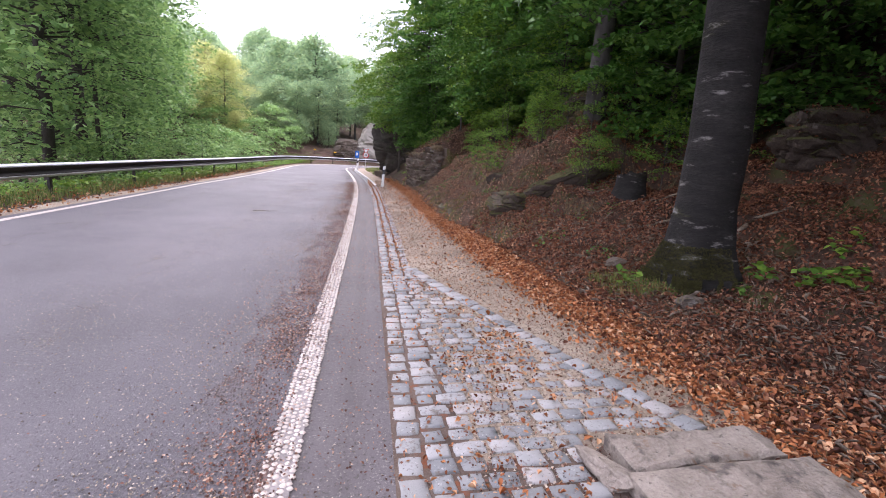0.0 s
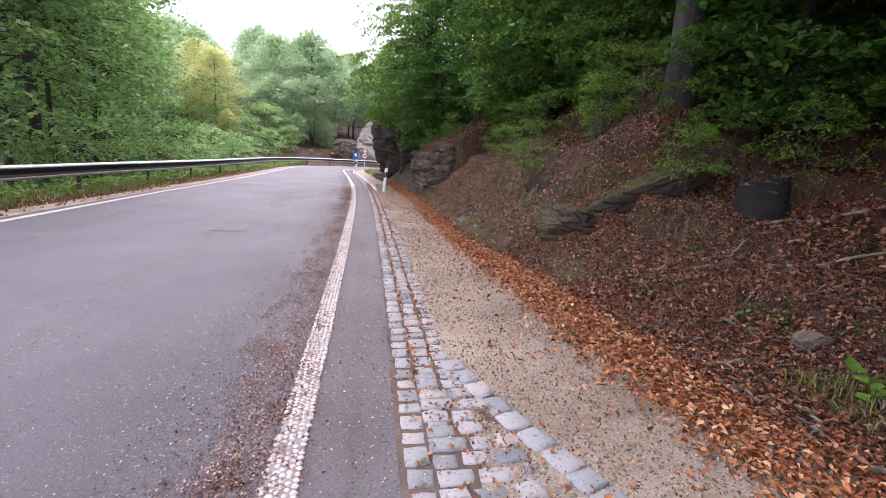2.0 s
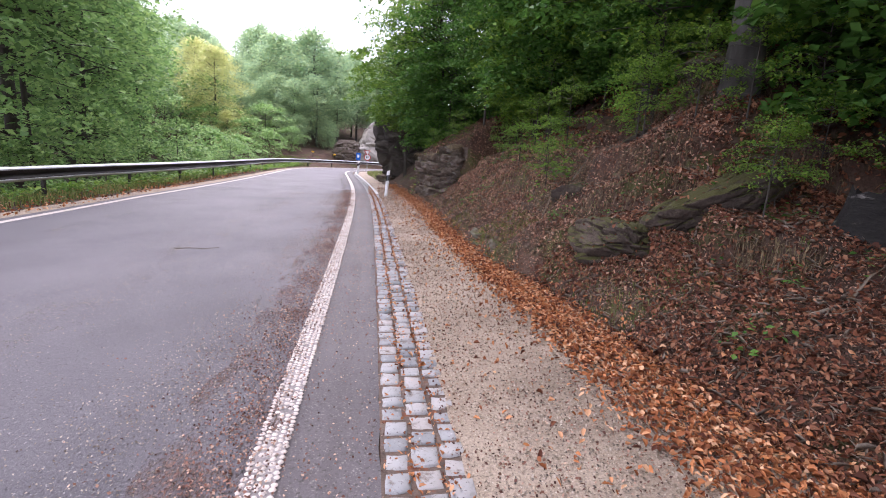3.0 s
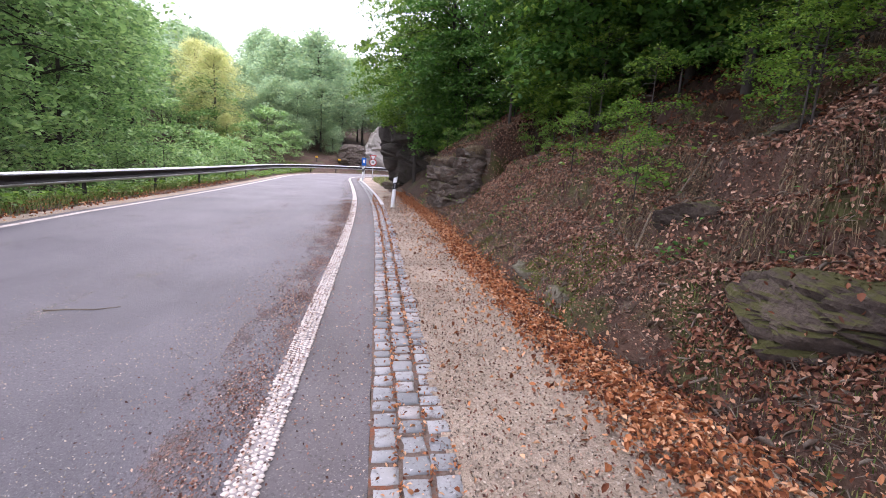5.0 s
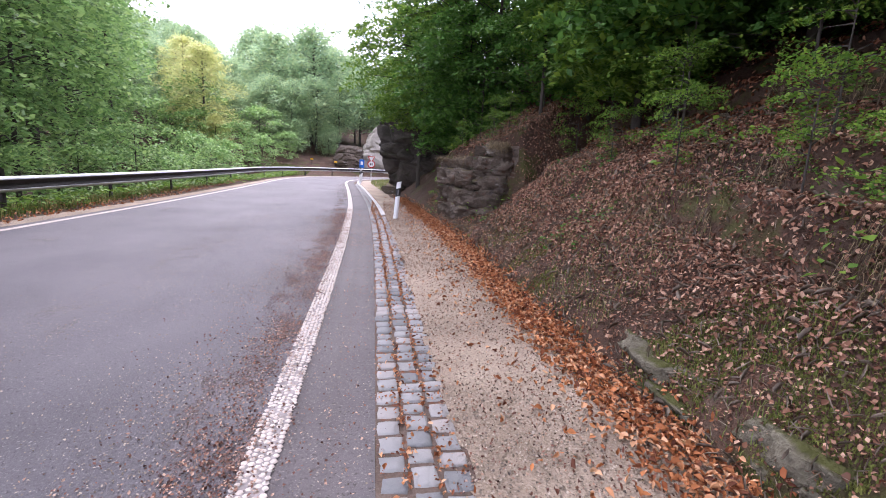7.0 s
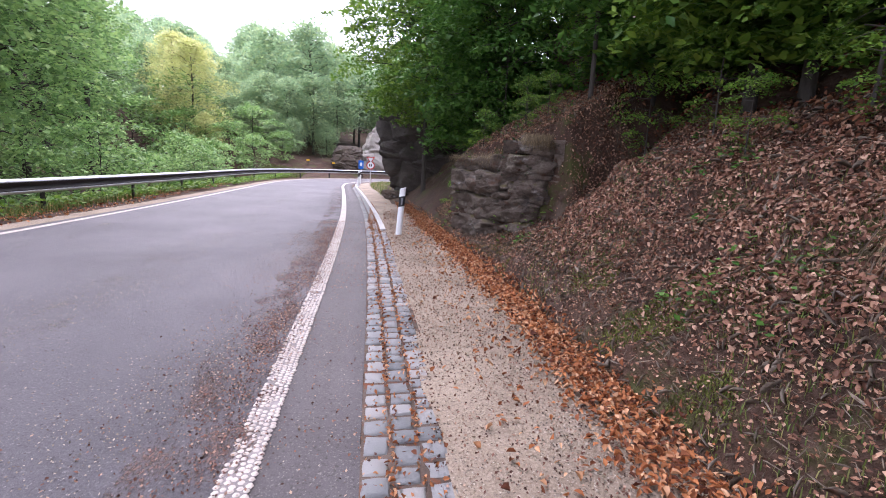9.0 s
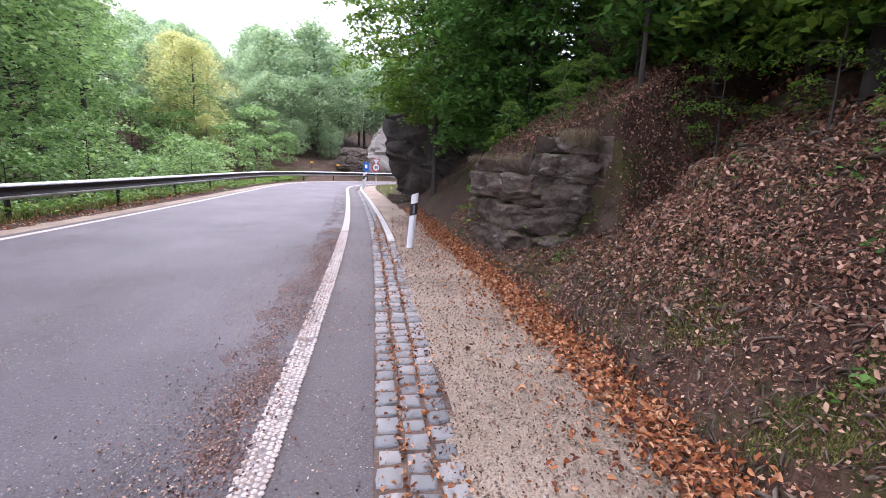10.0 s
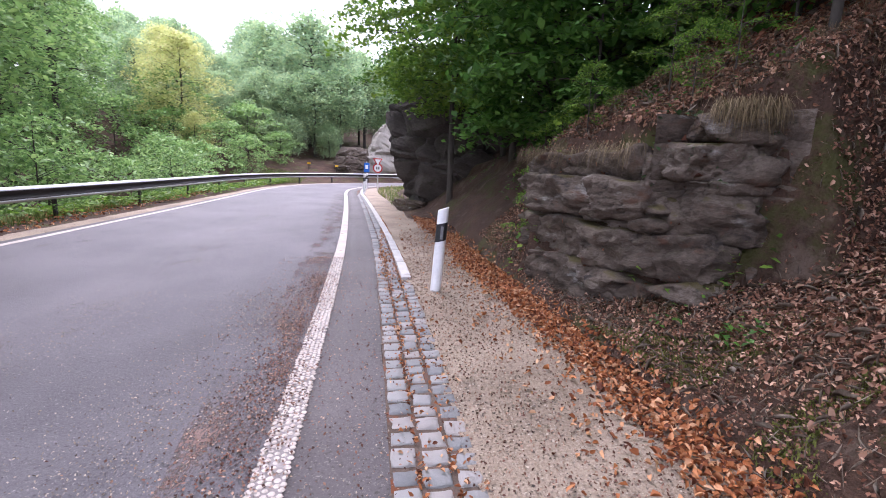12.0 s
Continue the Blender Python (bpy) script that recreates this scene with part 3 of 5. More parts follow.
def rock_mesh(name, size, material, seed, res=26, rough=0.12, shear=(0, 0), square=0.6, chops=14, beds=0, groove=0.07):
    """A weathered block: a rounded box cut by planes, broken by noise and, for sandstone, by a few open bedding cracks."""
    r = random.Random(seed)
    planes = []
    for _ in range(chops):
        n = Vector((r.gauss(0, 1), r.gauss(0, 1), r.gauss(0, 0.55))).normalized()
        planes.append((n, r.uniform(0.72, 1.0)))
    seams = [(r.uniform(-0.75, 0.75), r.uniform(0.04, 0.08), r.uniform(-0.15, 0.15), r.uniform(-0.15, 0.15)) for _ in range(beds)]
    bm = bmesh.new()
    bmesh.ops.create_cube(bm, size=2.0)
    bmesh.ops.subdivide_edges(bm, edges=bm.edges[:], cuts=res, use_grid_fill=True)
    sd = Vector((seed * 13.7, seed * 5.1, seed * 9.3))
    for v in bm.verts:
        p = v.co.copy()
        p = p * square + p.normalized() * (1 - square) * 1.2
        p += noise.noise_vector(p * 0.9 + sd) * rough
        for n, d in planes:
            e = p.dot(n) - d
            if e > 0:
                p -= n * e * 0.9
        ball = p.normalized()
        for z0, w, sx, sy in seams:
            e = abs(p.z - z0 - sx * p.x - sy * p.y - 0.05 * noise.noise(p * 2.5 + sd))
            if e < w:
                p -= Vector((ball.x, ball.y, 0)) * groove * (1 - e / w)
        w = p + noise.noise_vector(p * 2 + sd) * 0.12
        ds, pts = noise.voronoi(Vector((w.x * 1.5, w.y * 1.5, w.z * 2.3)) + sd)
        p += ball * rough * (0.35 * noise.cell(pts[0] * 7.3) - 0.6 * max(0, 1 - (ds[1] - ds[0]) / 0.13))
        p += ball * rough * (0.25 * noise.fractal(p * 2.3 + sd, 0.8, 2.1, 5) + 0.10 * noise.fractal(p * 9 + sd, 0.7, 2.2, 2))
        v.co = Vector((p.x * size[0] / 2 + shear[0] * p.z * size[2] / 2, p.y * size[1] / 2 + shear[1] * p.z * size[2] / 2, p.z * size[2] / 2))
    return bm_mesh(name, bm, material, False)


def rock(name, at, size, seed, label, material=SANDSTONE, turn=0, tilt=(0, 0), **kw):
    ob = tagged(new(name, rock_mesh(name, size, material, seed, **kw)), label, "rock")
    ob.matrix_basis = pose(*at, tilt[0], tilt[1], turn)
    return ob


def bed_mesh(name, path, z0, z1, inset, seed, material, back=1.1, step=0.026, chip=0.10):
    """One bed of a rock face: a slab whose front follows path, broken into tilted facets, with worn edges and fine fractures."""
    pts = smooth_curve(np.array(path), step)
    t = np.gradient(pts, axis=0)
    t /= np.linalg.norm(t, axis=1)[:, None]
    out = np.stack([t[:, 1], -t[:, 0]], 1)
    s_at = np.concatenate([[0], np.cumsum(np.linalg.norm(np.diff(pts, axis=0), axis=1))])
    nz = max(6, int((z1 - z0) / step))
    verts, sd = [], Vector((seed * 7.7, seed * 3.1, 0))
    for i, (p, o) in enumerate(zip(pts, out)):
        end = min(i, len(pts) - 1 - i) * step
        lo, hi = z0 + 0.05 * noise.noise(Vector((s_at[i] * 1.4, seed, 0))), z1 + 0.09 * noise.noise(Vector((s_at[i] * 1.7, seed, 5)))
        deep = back * min(1.0, 0.02 + end / 0.5)
        verts.append((*(p - o * deep), lo))
        for k in range(nz + 1):
            f = k / nz
            z = lo + (hi - lo) * f
            w = Vector((s_at[i] * 1.5, z * 2.6, 0)) + sd
            w += noise.noise_vector(w * 1.1) * 0.12
            d = -inset - 0.05 * abs(2 * f - 1) ** 10 - 0.9 * max(0.0, 0.32 - end) ** 1.3
            for scale, amp, crack in ((1.0, chip, 0.05), (2.7, chip * 0.45, 0.02), (6.5, chip * 0.2, 0.0)):
                ds, near_pts = noise.voronoi(w * scale)
                c = near_pts[0]
                rel = w * scale - c
                r = noise.cell_vector(c * 17.3 + sd)
                d += amp * ((r.x - 0.5) * 1.6 + rel.x * (r.y - 0.5) * 2.6 + rel.y * (r.z - 0.5) * 2.6)
                d -= crack * max(0.0, 1 - (ds[1] - ds[0]) / 0.06)
            d += 0.05 * noise.fractal(Vector((s_at[i] * 2, z * 3, seed)), 0.8, 2.1, 6)
            verts.append((*(p + o * d), z))
        verts.append((*(p - o * min(0.35, 0.5 * deep)), hi - 0.02 + 0.03 * noise.noise(Vector((s_at[i] * 4, seed, 2)))))
        verts.append((*(p - o * deep), hi - 0.08))
    n, k = len(pts), nz + 4
    ii = np.arange(n * k).reshape(n, k)
    nxt = np.roll(ii, -1, 1)
    q = np.stack([ii[:-1], nxt[:-1], nxt[1:], ii[1:]], -1).reshape(-1, 4)
    return fast_mesh(name, np.array(verts), q, material)


outcrop = thing("sandstone_outcrop", (2.4, 21.2, 0), "layered brown and grey sandstone outcrop with cracks beside the footpath", "rock")
OUT_AT = Matrix.Translation((-2.4, -21.2, 0))
LOW = [(2.75, 23.3), (1.98, 22.75), (1.86, 22.2), (2.02, 21.6), (2.13, 21.0), (2.36, 20.5), (2.75, 20.15), (3.3, 20.1)]
HIGH = [(2.75, 23.3), (1.92, 22.75), (1.80, 22.2), (1.98, 21.6), (2.10, 21.0), (2.32, 20.62), (2.75, 20.6)]
RIGHT = [(2.42, 20.66), (2.56, 20.42), (2.76, 20.2), (3.02, 20.03), (3.34, 19.98)]
for k, (pts, z0, z1, inset) in enumerate([(LOW, -0.25, 0.50, 0.02), (LOW, 0.50, 0.93, 0.05), (LOW, 0.90, 1.02, 0.17), (HIGH, 1.00, 1.40, 0.0), (HIGH, 1.38, 1.66, 0.09), (RIGHT, 0.85, 1.30, 0.06), (RIGHT, 1.28, 1.40, 0.13), (RIGHT, 1.38, 1.72, 0.0), (RIGHT, 1.70, 1.98, 0.07)]):
    part("bed", bed_mesh("bed", pts, z0, z1, inset, 40 + k, SANDSTONE, back=0.75 if pts is RIGHT else 1.1), outcrop, m=OUT_AT)
# Both overhang rocks take the sandstone copy with painted shade.
rock("overhanging_rock", (2.75, 33.2, 1.75), (5.0, 5.4, 3.9), 3, "huge overhanging sandstone rock beside the road, coloured as in shade", SANDSTONE_IN_SHADE, turn=10, shear=(-0.18, 0.0), beds=0, rough=0.14, square=0.45, res=50)
rock("overhang_root", (3.6, 31.5, 0.6), (2.6, 3.0, 2.2), 6, "rock at the back of the overhang, coloured as in shade", SANDSTONE_IN_SHADE, rough=0.16, square=0.6)
rock("fallen_slab", (1.0, 32.0, 0.16), (0.9, 1.5, 0.45), 8, "broken rock slab lying at the foot of the overhang", turn=30, rough=0.2)
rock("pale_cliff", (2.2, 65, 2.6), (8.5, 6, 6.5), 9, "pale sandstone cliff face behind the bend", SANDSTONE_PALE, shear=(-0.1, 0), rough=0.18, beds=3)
rock("layered_ledge", (-2.9, 61.6, 1.75), (3.4, 3, 2.5), 11, "grey layered sandstone ledge behind the guard rail", SANDSTONE, beds=4, rough=0.18, groove=0.16)
rock("mossy_boulder", (3.12, 9.45, 0.60), (0.95, 1.25, 0.62), 14, "mossy brown boulder half sunk in the bank", ROCK_MOSSY, turn=14, rough=0.17, square=0.75)
rock("mossy_ledge", (4.25, 9.25, 1.16), (2.1, 0.9, 0.65), 15, "long mossy sandstone ledge in the leafy bank", ROCK_MOSSY, turn=0, tilt=(0, -24), rough=0.14, res=36)
rock("mossy_ledge", (3.65, 10.3, 0.92), (1.0, 1.1, 0.5), 17, "dark mossy rock ledge overhanging the leaf litter", ROCK_MOSSY, turn=-5, rough=0.22)
rock("mossy_ledge", (4.45, 11.2, 1.85), (1.0, 1.2, 0.6), 27, "dark mossy rock ledge under dry grass", ROCK_MOSSY, turn=20, rough=0.17, square=0.75)
rock("field_stone", (3.5, 5.9, 0.22), (0.3, 0.2, 0.16), 61, "grey field stone among the fallen leaves", SANDSTONE, res=8)
rock("field_stone", (2.55, 5.5, 0.02), (0.14, 0.11, 0.09), 62, "small pale stone among the fallen leaves", SANDSTONE, res=6)
rock("field_stone", (3.5, 4.35, 0.12), (0.3, 0.22, 0.2), 63, "grey stone at the foot of the beech", SANDSTONE, res=8)
rock("bank_rock", (3.35, 11.0, 0.95), (0.7, 0.9, 0.6), 18, "dark mossy rock with an undercut foot in the bank", ROCK_MOSSY, turn=15, rough=0.2)
lip = thing("rock_lip", (2.1, 12.1, 0), "low pale greenish rock lip along the leaf drift", "rock")
LIP = [(2.16, 13.3), (2.03, 12.9), (2.01, 12.4), (2.05, 11.9), (2.04, 11.4), (2.14, 10.9)]
for k, (z0, z1, inset) in enumerate([(-0.15, 0.12, 0.0), (0.10, 0.27, 0.05)]):
    part("bed", bed_mesh("bed", LIP, z0, z1, inset, 70 + k, ROCK_LIP, back=0.32, chip=0.07), lip, m=Matrix.Translation((-2.1, -12.1, 0)))
rock("bank_rock", (5.9, 10.8, 2.9), (2.2, 1.4, 1.1), 22, "dark rock ledge in the shaded slope", ROCK_MOSSY, turn=-20, rough=0.2, beds=2)
rock("bank_rock", (7.4, 6.5, 2.2), (2.4, 1.3, 1.1), 23, "dark rock ledge in the shaded slope", ROCK_MOSSY, turn=10, rough=0.2, beds=2)
rock("bank_rock", (5.6, 24.5, 4.4), (2.6, 2.0, 1.8), 24, "grey layered rock above the outcrop", SANDSTONE, turn=10, rough=0.2, beds=3)

# ---- trees ----


def limb(v, q, pts, radii, k=8):
    """Adds a tube along pts to the lists v and q."""
    base = len(v)
    for i, (p, r) in enumerate(zip(pts, radii)):
        p = Vector(p)
        a = (Vector(pts[min(i + 1, len(pts) - 1)]) - Vector(pts[max(i - 1, 0)])).normalized()
        s = a.orthogonal().normalized() if abs(a.z) < 0.5 else Vector((1, 0, 0)).cross(a).normalized()
        t = a.cross(s)
        for j in range(k):
            w = 2 * math.pi * j / k
            v.append(p + (s * math.cos(w) + t * math.sin(w)) * r)
    for i in range(len(pts) - 1):
        for j in range(k):
            q.append((base + i * k + j, base + i * k + (j + 1) % k, base + (i + 1) * k + (j + 1) % k, base + (i + 1) * k + j))


def leaves(centres, size, rs, flat=0.5, aspect=0.62):
    """Leaf blades, each a folded diamond of two faces, at the given centres."""
    n = len(centres)
    yaw = rs.uniform(0, 2 * np.pi, n)
    d = np.stack([np.cos(yaw), np.sin(yaw), rs.normal(-0.25, flat, n)], 1)
    d /= np.linalg.norm(d, axis=1)[:, None]
    side = np.cross(d, np.stack([rs.normal(0, flat, n), rs.normal(0, flat, n), np.ones(n)], 1))
    side /= np.linalg.norm(side, axis=1)[:, None]
    up = np.cross(side, d)
    s = (size * rs.uniform(0.6, 1.3, n))[:, None]
    w = s * aspect * 0.5
    a, b = centres - d * s * 0.5, centres + d * s * 0.5
    m = centres + d * s * 0.04 * rs.normal(0, 1, (n, 1))
    l, r = m + side * w + up * s * 0.10, m - side * w + up * s * 0.10
    v = np.stack([a, l, b, r], 1).reshape(-1, 3)
    i = (np.arange(n) * 4)[:, None]
    return v, np.concatenate([i + (0, 1, 2), i + (0, 2, 3)])


def fallen(centres, normals, size, rs, curl=0.45, slim=1.0):
    """Fallen leaves: pointed ovals of two bent halves that lie along the ground."""
    n = len(centres)
    t = rs.normal(0, 1, (n, 3))
    up = normals + rs.normal(0, 0.55, (n, 3))
    up /= np.linalg.norm(up, axis=1)[:, None]
    d = np.cross(up, t)
    d /= np.linalg.norm(d, axis=1)[:, None]
    side = np.cross(up, d)
    s = (size * rs.uniform(0.55, 1.25, n))[:, None]
    w = s * rs.uniform(0.17, 0.33, (n, 1)) * slim
    lift = up * s * curl * rs.uniform(-0.3, 1.0, (n, 1))
    a, b = centres - d * s * 0.5 + lift * 0.5, centres + d * s * 0.5 + lift * rs.uniform(0, 1, (n, 1))
    fl, fr = up * w * rs.uniform(-0.2, 1.5, (n, 1)), up * w * rs.uniform(-0.2, 1.5, (n, 1))
    skew = rs.uniform(0.6, 1.1, (n, 1))
    rows = [a, centres - d * s * 0.20 + side * w + lift + fl, centres + d * s * 0.20 + side * w * 0.8 * skew + lift + fl * 0.6, b, centres + d * s * 0.24 - side * w * 0.85 + lift + fr * 0.7, centres - d * s * 0.14 - side * w * skew + lift + fr]
    v = np.stack(rows, 1).reshape(-1, 3)
    i = (np.arange(n) * 6)[:, None]
    return v, np.concatenate([i + (0, 3, 2, 1), i + (0, 5, 4, 3)])


def tree_parts(seed, height_m, radius, crown_from, crown_r, n_spray, n_leaf, leaf, leaf_mat, bark, lean=(0, 0), trunk_k=12, one_side=None, droop=0.25, flare=1.5, spray_r=0.75, shape=1.0, low=0.8, puff=0.07):
    """Trunk and crown meshes of a broad-leaved tree, with its foot at the origin: limbs that carry flat sprays of leaves."""
    rs = np.random.RandomState(seed)
    v, q = [], []
    hs = np.concatenate([[-0.9, 0.0, 0.12, 0.35, 0.8], np.linspace(1.6, height_m, 9)])
    wob = rs.normal(0, 0.02 * height_m / 10, (len(hs), 2)) * np.clip(hs / 4, 0, 1)[:, None]
    axis = np.column_stack([lean[0] * hs + wob[:, 0], lean[1] * hs + wob[:, 1], hs])
    rad = radius * np.interp(hs, [-0.9, 0, 0.12, 0.35, 0.8, height_m * 0.6, height_m], [flare * 1.1, flare, 1 + (flare - 1) * 0.6, 1 + (flare - 1) * 0.25, 1, 0.6, 0.06])
    limb(v, q, axis, rad, trunk_k)
    if trunk_k > 12:
        v = [p + Vector((p.x, p.y, 0)).normalized() * radius * 0.16 * max(0, 1 - p.z / 0.7) * math.sin(5 * math.atan2(p.y, p.x) + seed) if p.z < 0.8 else p for p in v]
    bv, bq, cents = [], [], []
    for i in range(n_spray):
        f = rs.rand() ** low
        zc = crown_from + (height_m - crown_from) * f
        ang = rs.uniform(0, 2 * np.pi) if one_side is None else one_side + rs.normal(0, 0.9)
        reach = crown_r * (np.sin(np.pi * (0.12 + 0.86 * f)) ** 0.7) * shape * rs.uniform(0.35, 1.0)
        root = np.array([np.interp(zc * 0.92, hs, axis[:, 0]), np.interp(zc * 0.92, hs, axis[:, 1]), zc * 0.92])
        tip = root + np.array([np.cos(ang) * reach, np.sin(ang) * reach, reach * rs.uniform(-0.15, 0.35)])
        mid = (root + tip) / 2 + (0, 0, 0.12 * reach)
        if i % 3 == 0 or n_spray < 60:
            limb(bv, bq, [root, mid, tip], [radius * 0.16 + 0.01, radius * 0.09 + 0.006, 0.006], 5)
        k = n_leaf
        rr = spray_r * rs.uniform(0.6, 1.3)
        polar, dist = rs.uniform(0, 2 * np.pi, k), rr * np.sqrt(rs.rand(k))
        out = np.array([np.cos(ang), np.sin(ang)])
        lx, ly = np.cos(polar) * dist, np.sin(polar) * dist * 0.8
        along = lx * out[0] + ly * out[1]
        px = tip + np.column_stack([lx, ly, -droop * along - 0.25 * dist**2 / rr + rs.normal(0, puff * rr + 0.02, k)])
        cents.append(px)
    lv, lq = leaves(np.vstack(cents), leaf, rs)
    trunk = mesh_from("trunk", v, q, bark, True)
    crown = fast_mesh("crown", lv, lq, leaf_mat)
    return trunk, mesh_from("branchwork", bv, bq, bark, True), crown


def tree(name, at, label, group="", **kw):
    t, b, c = tree_parts(**kw)
    ob = thing(name, at, label, "tree", group)
    part("trunk", t, ob)
    tagged(part("branchwork", b, ob), kind="stuff")
    tagged(part("crown", c, ob), kind="stuff")
    return ob


def on_ground(x, y, sink=0.05):
    return (x, y, h1(x, y) - sink)


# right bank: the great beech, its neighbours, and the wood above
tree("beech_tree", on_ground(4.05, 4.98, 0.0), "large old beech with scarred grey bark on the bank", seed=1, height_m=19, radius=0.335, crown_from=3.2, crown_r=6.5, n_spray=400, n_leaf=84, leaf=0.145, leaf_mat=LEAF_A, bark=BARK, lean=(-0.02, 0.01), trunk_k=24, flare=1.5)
tree("beech_tree", on_ground(5.08, 10.3, 0.2), "smooth grey beech standing on a rocky mound", seed=2, height_m=20, radius=0.225, flare=1.3, crown_from=1.8, crown_r=6.0, n_spray=400, n_leaf=84, leaf=0.145, leaf_mat=LEAF_A, bark=BARK_GREY, trunk_k=16)
B = tree("sapling", on_ground(3.95, 20.6), "thin young tree above the sandstone outcrop", seed=3, height_m=6.5, radius=0.04, crown_from=1.9, crown_r=1.9, n_spray=60, n_leaf=70, leaf=0.10, leaf_mat=LEAF_A, bark=BARK_DARK, flare=1.2, spray_r=0.5)

# overhanging low beeches that close the view along the bank
for k, (x, y, hh, cr, lo) in enumerate([(3.9, 25.0, 8, 3.2, 1.4), (3.2, 28.0, 9, 4.0, 2.2), (5.2, 17.5, 8, 3.0, 1.4), (2.6, 31.5, 10, 4.2, 3.0), (5.8, 13.8, 10, 3.6, 1.3), (6.4, 21.0, 10, 4.0, 1.3), (2.7, 37.5, 12, 4.6, 2.6), (6.3, 16.0, 9, 3.2, 1.0), (3.0, 24.9, 5.5, 2.1, 0.9), (1.9, 29.6, 8, 3.2, 2.9), (3.6, 30.5, 9, 3.2, 3.2), (5.6, 19.4, 8, 2.8, 0.6), (6.4, 14.6, 8, 2.8, 0.5), (7.0, 11.6, 8, 3.0, 0.5), (7.4, 8.2, 9, 3.2, 0.8), (7.0, 18.0, 8, 3.0, 0.5), (5.1, 20.6, 6, 2.2, 0.4), (4.9, 18.0, 6, 1.9, 0.9), (6.4, 9.4, 7, 2.4, 0.4)]):
    tree("young_beech", on_ground(x, y), "young green beech leaning out over the bank", "beeches on the bank", seed=20 + k, height_m=hh, radius=0.08, crown_from=lo, crown_r=cr, low=1.7, n_spray=190, n_leaf=66, leaf=0.155, leaf_mat=LEAF_B if k % 2 else LEAF_A, bark=BARK_DARK, flare=1.2, spray_r=0.6)

rs = np.random.RandomState(77)
upper = tree("forest_beech", on_ground(9.0, 6.5), "tall beech in the shaded wood above the bank, some added unseen to block sky", "trees of the upper wood", seed=40, height_m=20, radius=0.26, crown_from=2.5, crown_r=5.5, low=1.1, n_spray=280, n_leaf=34, leaf=0.32, leaf_mat=LEAF_A, bark=BARK_DARK)
# Copies at y of 0.5 and less are out of view, added to block sky.
for x, y in [(7.6, 14.2), (7.0, 17.6), (9.5, 11.5), (8.0, 16.0), (10.5, 20.5), (8.5, 25.5), (7.5, 31.0), (8.0, 0.5), (5.6, -1.5), (6.5, -6.0), (7.3, 20.0), (6.5, 37.0), (11.5, 3.0), (12.5, 8.5), (11.0, 14.5), (13.5, 17.5), (12.0, 24.0), (14.5, 12.0), (15.5, 6.0), (10.0, 29.5), (15.0, 22.0), (9.0, -4.0), (13.5, -1.0), (18.0, 16.0), (18.5, 9.0), (8.2, 11.0)]:
    copy_thing(upper, pose(*on_ground(x, y), rz=rs.uniform(0, 360)) @ Matrix.Scale(rs.uniform(0.85, 1.15), 4))

# Added beeches with unseen high crowns, there to shade the bank.
shade_canopy = tree("forest_beech", on_ground(6.4, 12.6), "tall beech added to shade the bank, its crown out of view", "trees of the upper wood", seed=41, height_m=18, radius=0.2, crown_from=6.0, crown_r=6.0, low=1.2, n_spray=340, n_leaf=40, leaf=0.30, leaf_mat=LEAF_A, bark=BARK_DARK)
for x, y in [(6.3, 18.6), (6.0, 26.5), (6.6, 1.5), (9.4, 6.6), (6.0, 22.6), (9.2, 15.2), (9.0, 20.4), (6.2, -3.5), (10.2, 10.0)]:
    copy_thing(shade_canopy, pose(*on_ground(x, y), rz=rs.uniform(0, 360)) @ Matrix.Scale(rs.uniform(0.9, 1.15), 4))

# saplings of the undergrowth
shrub = [tree("beech_sapling", on_ground(5.0, 12.2), "leafy beech sapling in the undergrowth", "saplings on the slope", seed=80 + k, height_m=3.2, radius=0.022, crown_from=0.7, crown_r=1.3, n_spray=26, n_leaf=60, leaf=0.09, leaf_mat=(LEAF_A, LEAF_B)[k], bark=BARK_DARK, flare=1.2, spray_r=0.42) for k in range(2)]
for i, (x, y) in enumerate([(5.6, 15.2), (4.6, 16.2), (4.9, 22.5), (4.3, 24.0), (3.2, 23.6), (3.4, 26.2), (5.8, 18.9), (6.6, 16.4), (6.8, 12.1), (7.2, 9.6), (6.2, 24.8), (7.4, 22.0), (7.6, 19.0), (8.6, 13.0), (8.2, 8.0), (9.3, 9.4), (7.6, 4.9), (9.0, 4.0), (4.6, 28.0), (5.3, 30.5), (10.0, 7.0)]):
    copy_thing(shrub[i % 2], pose(*on_ground(x, y), rz=rs.uniform(0, 360)) @ Matrix.Scale(rs.uniform(0.7, 1.3), 4))

